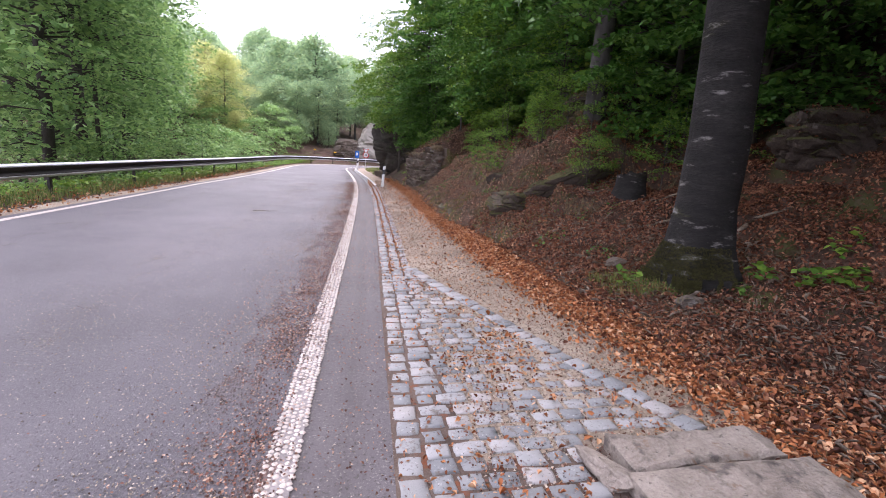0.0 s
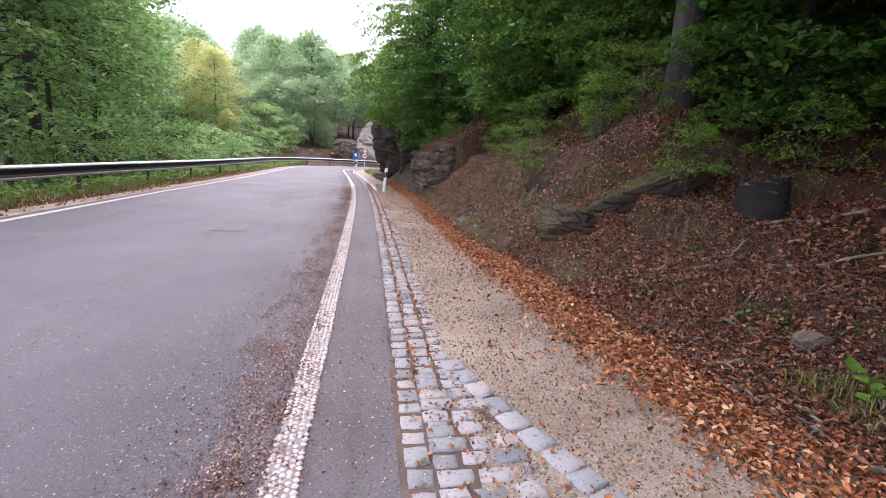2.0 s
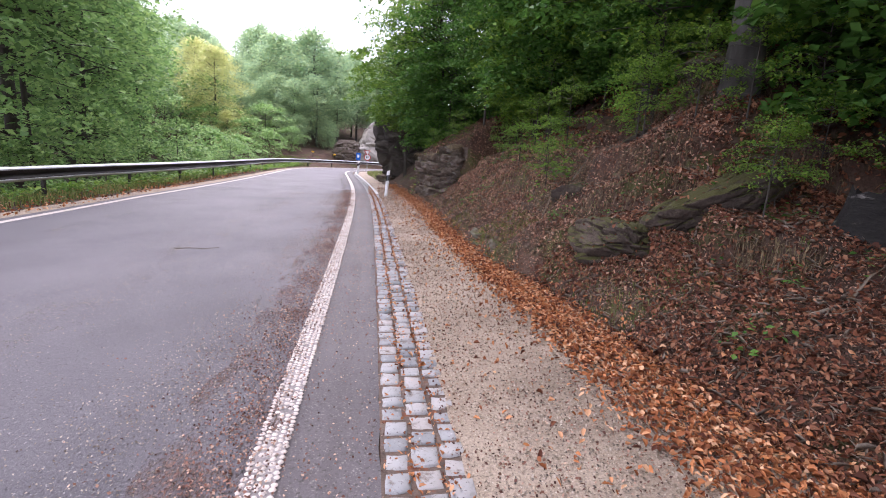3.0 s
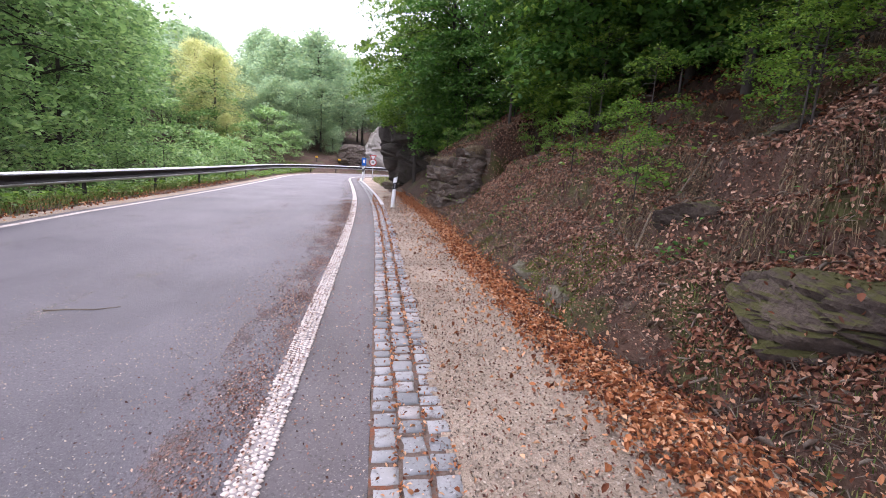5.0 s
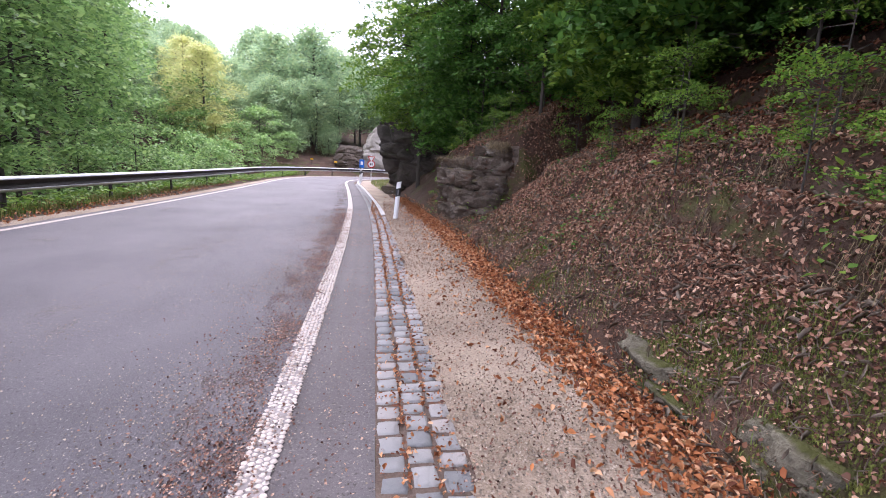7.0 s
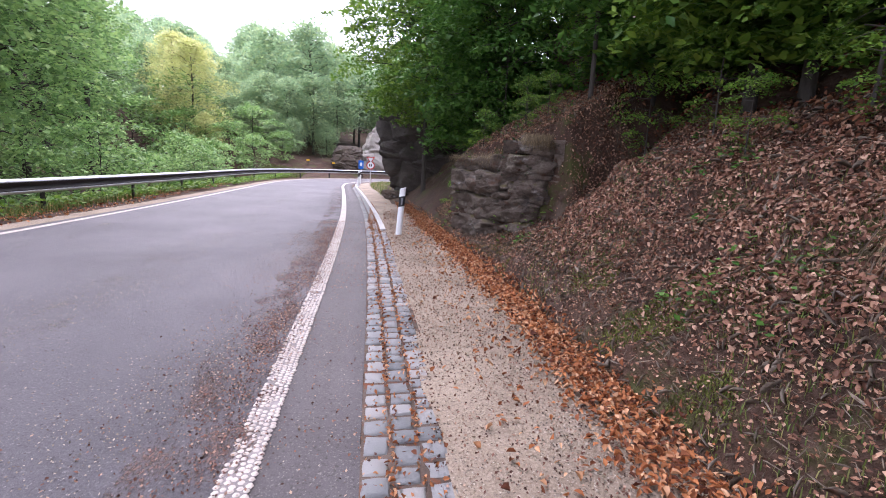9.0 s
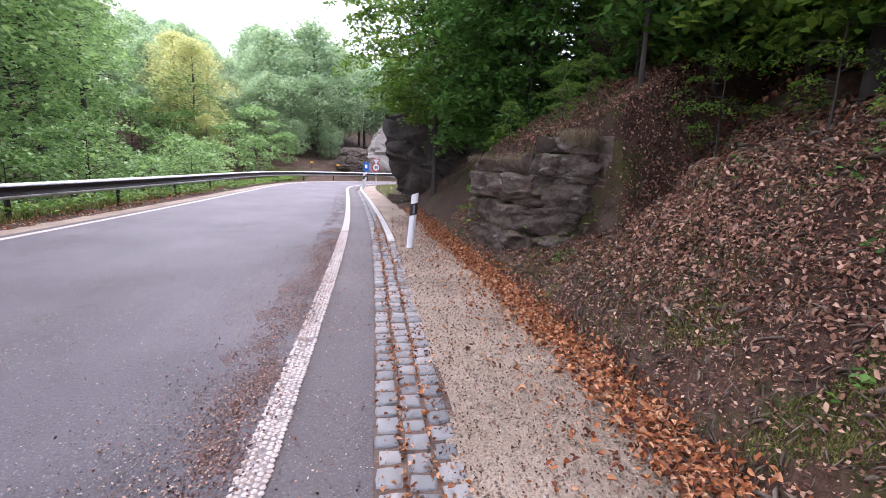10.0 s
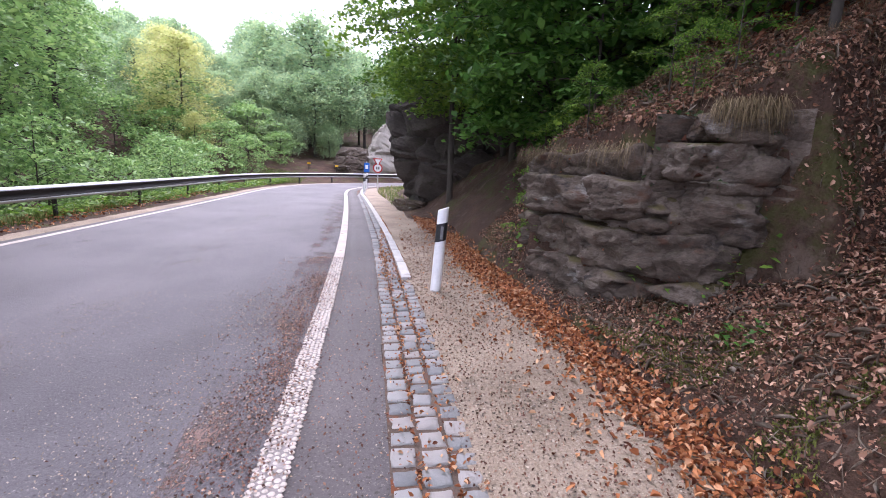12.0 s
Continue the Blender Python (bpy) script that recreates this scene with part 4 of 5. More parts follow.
for x, y, k in [(3.9, 13.2, 0.5), (3.35, 14.4, 0.35), (3.05, 11.9, 0.3), (4.4, 11.6, 0.5), (3.4, 12.9, 0.38), (2.35, 22.9, 0.35), (4.1, 15.6, 0.5), (4.0, 10.9, 0.4), (4.3, 17.8, 0.5), (3.75, 16.6, 0.3), (2.6, 23.3, 0.5), (5.2, 9.0, 0.4), (4.3, 8.7, 0.4), (4.6, 8.9, 0.35), (2.9, 20.9, 0.25), (2.35, 21.9, 0.28), (3.3, 20.9, 0.3), (4.4, 10.2, 0.45), (4.75, 9.7, 0.5), (4.1, 10.9, 0.45), (4.6, 11.5, 0.6), (5.5, 9.5, 0.6), (5.6, 8.2, 0.5), (6.2, 8.6, 0.6), (6.1, 7.3, 0.5), (4.4, 19.4, 0.5), (4.3, 21.4, 0.6), (4.9, 22.0, 0.7), (1.95, 22.6, 0.3), (3.1, 21.6, 0.35)]:
    copy_thing(shrub[1], pose(*on_ground(x, y), rz=60 * x) @ Matrix.Scale(k, 4))

# left wood below the rail
left = [tree("forest_beech", on_ground(-13.0, 24), "tall green beech beyond the guard rail, leaves lightened for sky glare", "trees beyond the rail", seed=50, height_m=21, radius=0.24, crown_from=3.0, crown_r=4.6, n_spray=340, n_leaf=37, leaf=0.235, leaf_mat=LEAF_L_GLARE, bark=BARK_DARK, spray_r=0.9, puff=0.13),
        tree("forest_maple", on_ground(-18.0, 33), "green maple beyond the guard rail, leaves lightened for sky glare", "trees beyond the rail", seed=51, height_m=19, radius=0.20, crown_from=2.5, crown_r=4.4, n_spray=340, n_leaf=37, leaf=0.235, leaf_mat=LEAF_L_GLARE, bark=BARK_DARK, spray_r=0.9, puff=0.13)]
for x, y, k in [(-12, 16, 0), (-16, 27, 1), (-15.5, 31.5, 0), (-17.5, 37, 0), (-19.5, 42, 1), (-21.5, 47, 0), (-23.5, 53, 1), (-26, 59, 0), (-22, 34, 0), (-25.5, 41, 1), (-30, 50, 0), (-12.3, 20.5, 1)]:
    copy_thing(left[k], pose(*on_ground(x, y), rz=rs.uniform(0, 360)) @ Matrix.Scale(rs.uniform(1.0, 1.35), 4))
verge_bush = tree("hazel_bush", on_ground(-10.8, 33), "green hazel bush on the slope below the rail", "bushes beyond the rail", seed=90, height_m=4.2, radius=0.03, crown_from=0.2, crown_r=2.4, n_spray=60, n_leaf=34, leaf=0.2, leaf_mat=LEAF_L_GLARE, bark=BARK_DARK, flare=1.2, spray_r=0.8)
for x, y, k in [(-11.5, 30, 0.28), (-12.5, 36, 0.32), (-13.5, 41, 0.34), (-11.5, 46, 0.28), (-14.5, 47, 0.36), (-12.5, 51, 0.33), (-16, 53, 0.4), (-10.5, 55, 0.28), (-13, 57, 0.33), (-11, 26, 0.25), (-11.2, 21, 0.25), (-9, 60, 0.25), (-17, 58, 0.4), (-19, 62, 0.5), (-12, 61, 0.4), (-21, 57, 0.5), (-14.5, 51, 0.4), (-10.2, 41, 0.25)]:
    copy_thing(verge_bush, pose(*on_ground(x, y, 0.3), rz=31 * y) @ Matrix.Scale(3.2 * k, 4))
yellow = tree("autumn_tree", on_ground(-17.0, 60), "yellowing maple at the edge of the far wood", "yellow trees", seed=60, height_m=10.5, radius=0.13, crown_from=0.6, crown_r=3.3, n_spray=200, n_leaf=50, leaf=0.22, leaf_mat=LEAF_Y, bark=BARK_GREY, spray_r=1.0, puff=0.3, droop=0.1)
for x, y, k in [(-21.0, 66, 0.95), (-15.0, 57, 0.45), (-9, 84, 0.7)]:
    copy_thing(yellow, pose(*on_ground(x, y), rz=37 * x) @ Matrix.Scale(k, 4))
# far slope, with haze painted into the leaf colour
far = [tree("far_tree", on_ground(-8, 72), "pale trunked broad-leaved tree on the far slope, leaves paled for haze", "trees of the far slope", seed=70, height_m=15, radius=0.24, crown_from=4.5, crown_r=4.6, n_spray=280, n_leaf=24, leaf=0.42, leaf_mat=LEAF_HAZED, bark=BARK_GREY, spray_r=1.3, puff=0.42, droop=0.05),
       tree("far_tree", on_ground(-13, 76), "dense broad-leaved tree on the far slope, leaves paled for haze", "trees of the far slope", seed=71, height_m=13, radius=0.2, crown_from=2.0, crown_r=4.6, n_spray=280, n_leaf=24, leaf=0.42, leaf_mat=LEAF_HAZED, bark=BARK_GREY, spray_r=1.3, puff=0.42, droop=0.05)]
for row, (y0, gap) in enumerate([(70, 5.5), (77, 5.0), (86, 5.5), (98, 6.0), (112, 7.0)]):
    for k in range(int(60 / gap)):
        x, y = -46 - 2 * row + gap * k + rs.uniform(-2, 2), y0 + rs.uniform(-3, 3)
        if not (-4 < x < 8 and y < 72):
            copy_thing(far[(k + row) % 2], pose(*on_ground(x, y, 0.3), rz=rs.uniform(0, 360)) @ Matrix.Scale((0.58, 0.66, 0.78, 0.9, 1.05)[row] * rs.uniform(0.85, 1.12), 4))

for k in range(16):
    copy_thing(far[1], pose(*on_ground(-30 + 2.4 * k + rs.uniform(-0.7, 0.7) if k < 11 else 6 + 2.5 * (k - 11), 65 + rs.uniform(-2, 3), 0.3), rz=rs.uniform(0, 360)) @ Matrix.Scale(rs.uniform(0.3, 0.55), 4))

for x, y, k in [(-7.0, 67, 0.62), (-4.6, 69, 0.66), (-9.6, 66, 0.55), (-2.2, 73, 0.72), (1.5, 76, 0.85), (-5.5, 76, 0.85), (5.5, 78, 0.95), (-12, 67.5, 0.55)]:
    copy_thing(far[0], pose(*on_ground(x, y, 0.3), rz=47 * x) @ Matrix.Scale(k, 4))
for k, (x, y, hh, r, lo, ln) in enumerate([(-15.2, 32.0, 15, 0.12, 6.0, 0.05), (-19.4, 48.0, 19, 0.2, 8.0, 0.0), (-11.4, 22.5, 14, 0.1, 6.5, -0.03)]):
    tree("slender_beech", on_ground(x, y), "slender dark-trunked beech standing near the rail", "slender trees beyond the rail", seed=95 + k, height_m=hh, radius=r, crown_from=lo, crown_r=2.6, n_spray=90, n_leaf=40, leaf=0.2, leaf_mat=LEAF_L_GLARE, bark=BARK_DARK, lean=(ln, 0), flare=1.2)

# ---- delineators ----


def delineator(at, turn=0, lean=4.0):
    ob = thing("delineator_post", pose(*at, 0, lean, turn), "white plastic roadside delineator with a black band", "delineator", "delineators")
    bm = bmesh.new()
    bmesh.ops.create_cone(bm, cap_ends=True, segments=18, radius1=0.5, radius2=0.5, depth=1.0, matrix=Matrix.Translation((0, 0, 0.5)))
    for v in bm.verts:
        v.co = Vector((v.co.x * 0.125 + 0.0, v.co.y * 0.10 * (0.6 if v.co.y > 0 else 1), v.co.z * (1.0 if v.co.z < 0.5 else 0.97 + 0.05 * (v.co.x + 0.5)) - 0.02))
    part("body", bm_mesh("body", bm, PLASTIC), ob)
    bm = bmesh.new()
    bmesh.ops.create_cone(bm, cap_ends=False, segments=18, radius1=0.5, radius2=0.5, depth=1.0, matrix=Matrix.Translation((0, 0, 0.5)))
    for v in bm.verts:
        v.co = Vector((v.co.x * 0.129, v.co.y * 0.104 * (0.6 if v.co.y > 0 else 1), 0.60 + v.co.z * 0.21 + 0.5 * v.co.x * 0.08))
    part("band", bm_mesh("band", bm, BLACK), ob, "black slanted band")
    part("reflector", bm_mesh("reflector", box_bm(0.035, 0.012, 0.15, (0, -0.055, 0.70), 0.004), REFLECTOR), ob, "grey rectangular reflector")
    return ob


D = delineator((0.68, 22.0, 0.0))
# ---- signs at the bend ----
def disc(name, r, at, material, n=28, thick=0.012, turn=0.0):
    bm = bmesh.new()
    bmesh.ops.create_cone(bm, cap_ends=True, segments=n, radius1=r, radius2=r, depth=thick, matrix=Matrix.Translation(at) @ Matrix.Rotation(radians(90), 4, "X") @ Matrix.Rotation(turn, 4, "Z"))
    return bm_mesh(name, bm, material)


def pole_mesh(h, r=0.03):
    v, q = [], []
    limb(v, q, [(0, 0, -0.2), (0, 0, h)], [r, r], 10)
    return mesh_from("pole", v, q, STEEL_EDGE, True)


s1 = thing("road_sign", (-0.28, 45.5, 0), "round red-rimmed and triangular warning signs on one pole", "road sign")
part("pole", pole_mesh(2.0), s1)
part("round_rim", disc("round_rim", 0.29, (0, -0.04, 1.33), RED), s1)
part("round_face", disc("round_face", 0.22, (0, -0.048, 1.33), WHITE), s1)
part("lettering", bm_mesh("lettering", box_bm(0.07, 0.006, 0.16, (0.06, -0.056, 1.33), bm=box_bm(0.07, 0.006, 0.16, (-0.06, -0.056, 1.33))), BLACK), s1)
part("triangle_rim", disc("triangle_rim", 0.33, (0, -0.04, 1.74), RED, 3, turn=radians(180)), s1)
part("triangle_face", disc("triangle_face", 0.22, (0, -0.048, 1.74), WHITE, 3, turn=radians(180)), s1)
s2 = thing("parking_sign", on_ground(-1.45, 60.0), "blue rectangular sign with a white mark on a pole", "road sign")
part("pole", pole_mesh(1.7), s2)
part("panel", bm_mesh("panel", box_bm(0.5, 0.02, 0.85, (0, -0.04, 1.15), 0.01), BLUE), s2)
part("mark", bm_mesh("mark", box_bm(0.24, 0.01, 0.34, (0, -0.056, 1.2)), WHITE), s2)
for x, y in [(-6.6, 60.0), (-4.2, 60.6)]:
    mk = thing("yellow_marker", on_ground(x, y), "small orange marker behind the guard rail", "marker", "orange markers")
    part("board", bm_mesh("board", box_bm(0.3, 0.03, 0.16, (0, 0, 0.62), 0.01), YELLOW), mk)
    part("stake", bm_mesh("stake", box_bm(0.05, 0.05, 0.8, (0, 0.04, 0.3)), STEEL), mk)

copy_thing(D, pose(-1.0, 42.5, 0, 0, 3, 0))
copy_thing(D, pose(-1.05, 47.0, 0, 0, 3, 0))

# ---- stone slabs over the culvert, stump, sticks ----
for k, (cx, cy, sx, sy, tz) in enumerate([(1.82, 1.98, 0.95, 0.26, 0.0), (1.84, 1.58, 1.08, 0.48, 0.008), (1.95, 1.05, 1.3, 0.5, 0.0)]):
    bm = box_bm(sx, sy, 0.16, (0, 0, 0))
    bmesh.ops.subdivide_edges(bm, edges=bm.edges[:], cuts=9, use_grid_fill=True)
    for v in bm.verts:
        e = max(abs(v.co.x) / (sx / 2), abs(v.co.y) / (sy / 2))
        nz = noise.fractal(v.co * 6 + Vector((k * 9, 0, 0)), 0.8, 2, 4)
        v.co += Vector((0.03 * noise.noise(v.co * 5 + Vector((k, 3, 1))), 0.03 * noise.noise(v.co * 5 + Vector((k, 9, 4))), 0.02 * nz - (0.02 if e > 0.97 and v.co.z > 0 else 0)))
    tagged(new("stone_slab", bm_mesh("stone_slab", bm, SLAB)), "pale weathered stone slab lying over the culvert", "stone slab", "culvert slabs").matrix_basis = pose(cx, cy, 0.01 + tz, 2, 0, 3)
rock("loose_stone", (1.22, 1.86, 0.03), (0.14, 0.34, 0.14), 31, "pale hewn stone beside the slabs", SLAB, turn=18, res=10, rough=0.1, square=0.85)

stump = thing("tree_stump", on_ground(4.8, 7.95), "dark rotten tree stump in the leaf litter", "tree stump")
v, q = [], []
limb(v, q, [(0, 0, -0.2), (0, 0, 0.08), (0.01, 0, 0.25), (0.02, 0, 0.42)], [0.40, 0.32, 0.27, 0.26], 18)
v = [p * (1 + 0.08 * noise.noise(p * 6)) + Vector((0, 0, 0.16 * noise.noise(p * 7) if p.z > 0.3 else 0)) for p in v]
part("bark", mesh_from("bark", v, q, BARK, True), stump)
part("cut_face", disc("cut_face", 0.25, (0.02, 0, 0), STICK, 18, 0.04), stump, m=Matrix.Translation((0, 0, 0.30)) @ Matrix.Rotation(radians(90), 4, "X"))


def stick(x, y, length, yaw, r, seed, z=None, rise=0.0):
    """A crooked dead branch lying on the ground."""
    rr = random.Random(seed)
    pts = []
    for i in range(8):
        t = i / 7 - 0.5
        px, py = x + math.cos(yaw) * t * length + rr.uniform(-1, 1) * 0.03 * length, y + math.sin(yaw) * t * length + rr.uniform(-1, 1) * 0.03 * length
        pts.append((px, py, max(h1(px, py), 0.0) + r * 0.6 + rise * max(0, t + 0.1)))
    v, q = [], []
    limb(v, q, pts, [r * (1.0 - 0.09 * i) for i in range(8)], 6)
    p, a = pts[4], yaw + rr.choice((-0.7, 0.7))
    limb(v, q, [p, (p[0] + math.cos(a) * length * 0.2, p[1] + math.sin(a) * length * 0.2, p[2] + r + 0.1 * rise)], [r * 0.6, r * 0.2], 5)
    tagged(new("fallen_stick", mesh_from("fallen_stick", v, q, STICK, True)), "dead grey-brown stick lying on the bank", "stick", "fallen sticks")


for args in [(3.3, 11.6, 1.3, 0.3, 0.014, 1, None, 0.15), (2.6, 5.9, 0.5, 2.8, 0.02, 2), (3.6, 6.6, 0.9, 0.5, 0.015, 3), (4.8, 6.6, 1.3, -0.5, 0.025, 4, None, 0.4), (5.0, 7.2, 1.1, -0.8, 0.03, 5, None, 0.3), (3.4, 13.9, 0.9, 1.1, 0.012, 6), (2.9, 15.2, 0.6, 0.4, 0.01, 7), (3.0, 17.2, 0.5, 2.0, 0.01, 8), (2.3, 4.3, 0.45, 0.2, 0.025, 9), (3.0, 7.6, 0.8, 2.6, 0.012, 10), (4.1, 7.4, 1.2, 0.2, 0.018, 11), (2.2, 9.9, 0.7, 2.2, 0.01, 12), (3.6, 16.0, 1.1, 0.7, 0.016, 13), (5.4, 5.6, 1.0, 0.1, 0.035, 14)]:
    stick(*args)
tagged(new("road_twig", mesh_from("road_twig", *(lambda v, q: (limb(v, q, [(-2.62, 11.28, 0.008), (-2.45, 11.32, 0.012), (-2.25, 11.33, 0.008), (-2.08, 11.42, 0.01)], [0.006, 0.006, 0.005, 0.003], 5), (v, q))[1])([], []), STICK)), "thin dark twig lying on the asphalt", "twig")


def weeds(name, spots, size, material, label, seed, spread_r=0.18, n=26, tall=0.16):
    """Broad-leaved seedlings: clusters of leaves over short stems."""
    rs = np.random.RandomState(seed)
    c = []
    for x, y in spots:
        a, r = rs.uniform(0, 6.283, n), spread_r * np.sqrt(rs.rand(n))
        px, py = x + r * np.cos(a), y + r * np.sin(a)
        c.append(np.column_stack([px, py, height(px, py) + tall * rs.uniform(0.2, 1.0, n)]))
    v, f = leaves(np.vstack(c), size, rs, 0.35, 0.75)
    return tagged(new(name, fast_mesh(name, v, f, material)), label, "plants", kind="stuff")


rs = np.random.RandomState(99)
weeds("seedlings", [(4.75, 3.75), (4.95, 3.9), (4.6, 3.95), (5.2, 4.2), (4.3, 4.3), (3.3, 5.2)], 0.11, LEAF_B, "green broad-leaved seedlings at the foot of the beech", 1)
spots = [(x, y) for x, y in zip(rs.uniform(2.3, 7.5, 420), rs.uniform(6, 30, 420)) if x > 2.3 + 0.5 * (y < 9) and math.sin(3.1 * x + 1.7 * y) + math.sin(1.3 * y - 2.2 * x) > 0.25]
weeds("bank_seedlings", spots, 0.055, LEAF_A, "small green seedlings and ivy scattered on the bank", 2, 0.16, 16, 0.12)
weeds("verge_weeds", [(x, y) for x, y in zip(rs.uniform(-9.6, -7.1, 420), rs.uniform(6, 56, 420))], 0.12, LEAF_B, "green weeds and nettles below the guard rail", 3, 0.3, 22, 0.3)
weeds("bramble", [(3.25, 12.3), (3.1, 12.0), (3.5, 11.8), (3.9, 13.2), (2.9, 20.2), (2.6, 20.6), (2.2, 22.3), (2.0, 22.6), (2.3, 22.8), (3.6, 14.6)], 0.08, LEAF_B, "light green bramble sprays on the bank", 4, 0.35, 40, 0.4)

# ---- leaf litter, husks, pebbles ----


def litter(name, n, box, keep, size, material, label, seed, lift=0.012, flat=0.35, slim=1.0):
    """n blades scattered over box (x0, x1, y0, y1); keep(x, y, d, q, random) picks those that stay."""
    rs = np.random.RandomState(seed)
    x, y = rs.uniform(box[0], box[1], n), rs.uniform(box[2], box[3], n)
    d, q = beside(x, y)
    ok = keep(x, y, d, q, rs.rand(n))
    x, y = x[ok], y[ok]
    z = height(x, y) + lift * rs.uniform(0.2, 1.6, len(x))
    z = np.where((d[ok] < foot(q[ok])) , np.maximum(z, lift * rs.uniform(0.3, 1.6, len(x)) + 0.004), z - 0.012)
    if size > 0.025:
        e = 0.03
        nn = np.column_stack([height(x - e, y) - height(x + e, y), height(x, y - e) - height(x, y + e), np.full(len(x), 2 * e)])
        v, f = fallen(np.column_stack([x, y, z]), nn / np.linalg.norm(nn, axis=1)[:, None], size, rs, slim=slim)
    else:
        v, f = leaves(np.column_stack([x, y, z]), size, rs, flat, 0.7)
    return tagged(new(name, fast_mesh(name, v, f, material)), label, "leaves", kind="stuff")


def drift(y):
    """The middle of the leaf drift, beside the edge line."""
    return np.interp(y, [0, 2.5, 4.5, 6, 8.5, 11], [3.3, 2.95, 2.6, 2.42, 2.25, 2.03])


litter("leaf_drift", 260000, (0.9, 3.7, 0.3, 36), lambda x, y, d, q, r: (r < np.exp(-np.abs((d - drift(y) - 0.07 * wave(x, y, 1.1, 51)) / np.interp(y, [4, 9, 11], [0.42, 0.34, 0.23])) ** 3) * np.where(y > 24, 0.5, 1.0) + 0.012 + 0.08 * np.exp(-((d - drift(y)) / 0.5) ** 2)) & (d > 0.9) & ((y < 9.5) | (d < foot(q) + 0.06)), 0.046, LITTER_ORANGE, "drift of orange beech leaves along the bank", 1, 0.025)
litter("leaf_carpet", 72000, (1.9, 7.6, 1.2, 10), lambda x, y, d, q, r: (d > foot(q) - 0.15) & (x < 3.0 + 0.95 * y) & (r < 0.9 + 0.3 * wave(x, y, 1.5, 52)) & (((x - 2.5) / 0.32) ** 2 + ((y - 8.5) / 0.5) ** 2 > 0.5 + r), 0.05, LITTER_BROWN, "brown and russet leaf carpet under the beeches", 2, 0.03)
litter("leaf_carpet", 16000, (4, 9, 6, 24), lambda x, y, d, q, r: d > foot(q) + 2, 0.08, LITTER_BROWN, "brown leaf carpet on the shaded upper slope", 11, 0.03)
litter("leaf_carpet", 125000, (1.8, 4.6, 8.5, 25), lambda x, y, d, q, r: (d > foot(q) + 0.05) & (r < 0.04 + (0.85 + 0.75 * wave(x, y, 2.3, 53)) * np.clip((d - foot(q) - 0.28) / 0.7, 0, 1)), 0.046, LITTER_BANK, "pale and russet dry leaves on the steep bank", 3, 0.025)
litter("twig_litter", 22000, (1.8, 5.0, 1.5, 24), lambda x, y, d, q, r: d > foot(q) - 0.1, 0.10, STICK, "fine twigs and stalks among the fallen leaves", 12, 0.03, slim=0.11)
litter("leaf_fragments", 130000, (1.8, 4.8, 3.5, 25), lambda x, y, d, q, r: d > foot(q) + 0.02, 0.024, LITTER_BANK, "crumbled leaf fragments on the bank", 13, 0.02, 0.6)
litter("path_leaves", 9000, (0.4, 3, 0.3, 32), lambda x, y, d, q, r: (d > 0.5) & (d < foot(q)) & (r < 0.12), 0.045, LITTER_ORANGE, "single orange leaves scattered on the gravel", 4, 0.012)
litter("gutter_leaves", 120000, (0.0, 2.2, 0.8, 40), lambda x, y, d, q, r: (d > 0.46) & (d < 0.9 + np.clip(5.5 - y, 0, 3) * 0.4) & (r < (np.where(y > 5.8, np.exp(-((d - 0.604) / 0.03) ** 2) + np.exp(-((d - 0.752) / 0.025) ** 2) + 0.12 + 0.6 * (y > 22.5), 0.5)) * np.where(y > 5.8, 0.8 + 0.5 * wave(x, y, 3, 54), np.clip(0.25 + 0.9 * wave(x * 1.5, y, 2.2, 54), 0.12, 1.6))), 0.030, LITTER_ORANGE, "small orange leaves caught between the cobbles", 5, 0.012)
litter("road_husks", 200000, (-1.7, 0.25, 0.8, 24), lambda x, y, d, q, r: r < (0.85 * np.exp(-((d + 0.30) / 0.17) ** 2) + 0.09 * (d > -0.9) + 0.006) * (0.75 + 0.5 * wave(x, y, 2.2, 58)), 0.017, DEBRIS, "small brown beech husks strewn along the road edge", 6, 0.006, 0.5)
litter("path_husks", 85000, (0.4, 2.6, 0.8, 27), lambda x, y, d, q, r: (d > 0.8) & (d < foot(q)) & (r < 0.6), 0.018, DEBRIS, "small brown husks strewn on the gravel path", 7, 0.008, 0.8)
litter("gravel_stones", 75000, (0.3, 2.8, 0.8, 24), lambda x, y, d, q, r: (d > 0.88) & (d < foot(q)) & (y > 0.5 + 1.5 * (x > 1.1)), 0.017, PEBBLE, "fine pale gravel stones on the path", 9, 0.004, 0.5)
litter("road_chips", 190000, (-3.2, 0.2, 0.8, 22), lambda x, y, d, q, r: r < (0.10 + 0.55 * np.exp(-((d + 0.75) / 0.38) ** 2) + 0.16 * np.exp(-((d + 2.0) / 0.25) ** 2)) * (0.75 + 0.6 * wave(x, y, 2, 57)), 0.0125, PEBBLE, "fine pale chips on the asphalt", 10, 0.003, 0.4)
litter("verge_leaves", 9000, (-8.2, -5.8, 4, 40), lambda x, y, d, q, r: (d < -5.95) & (r < 0.5), 0.07, LITTER_ORANGE, "fallen leaves along the outer verge", 8, 0.02)


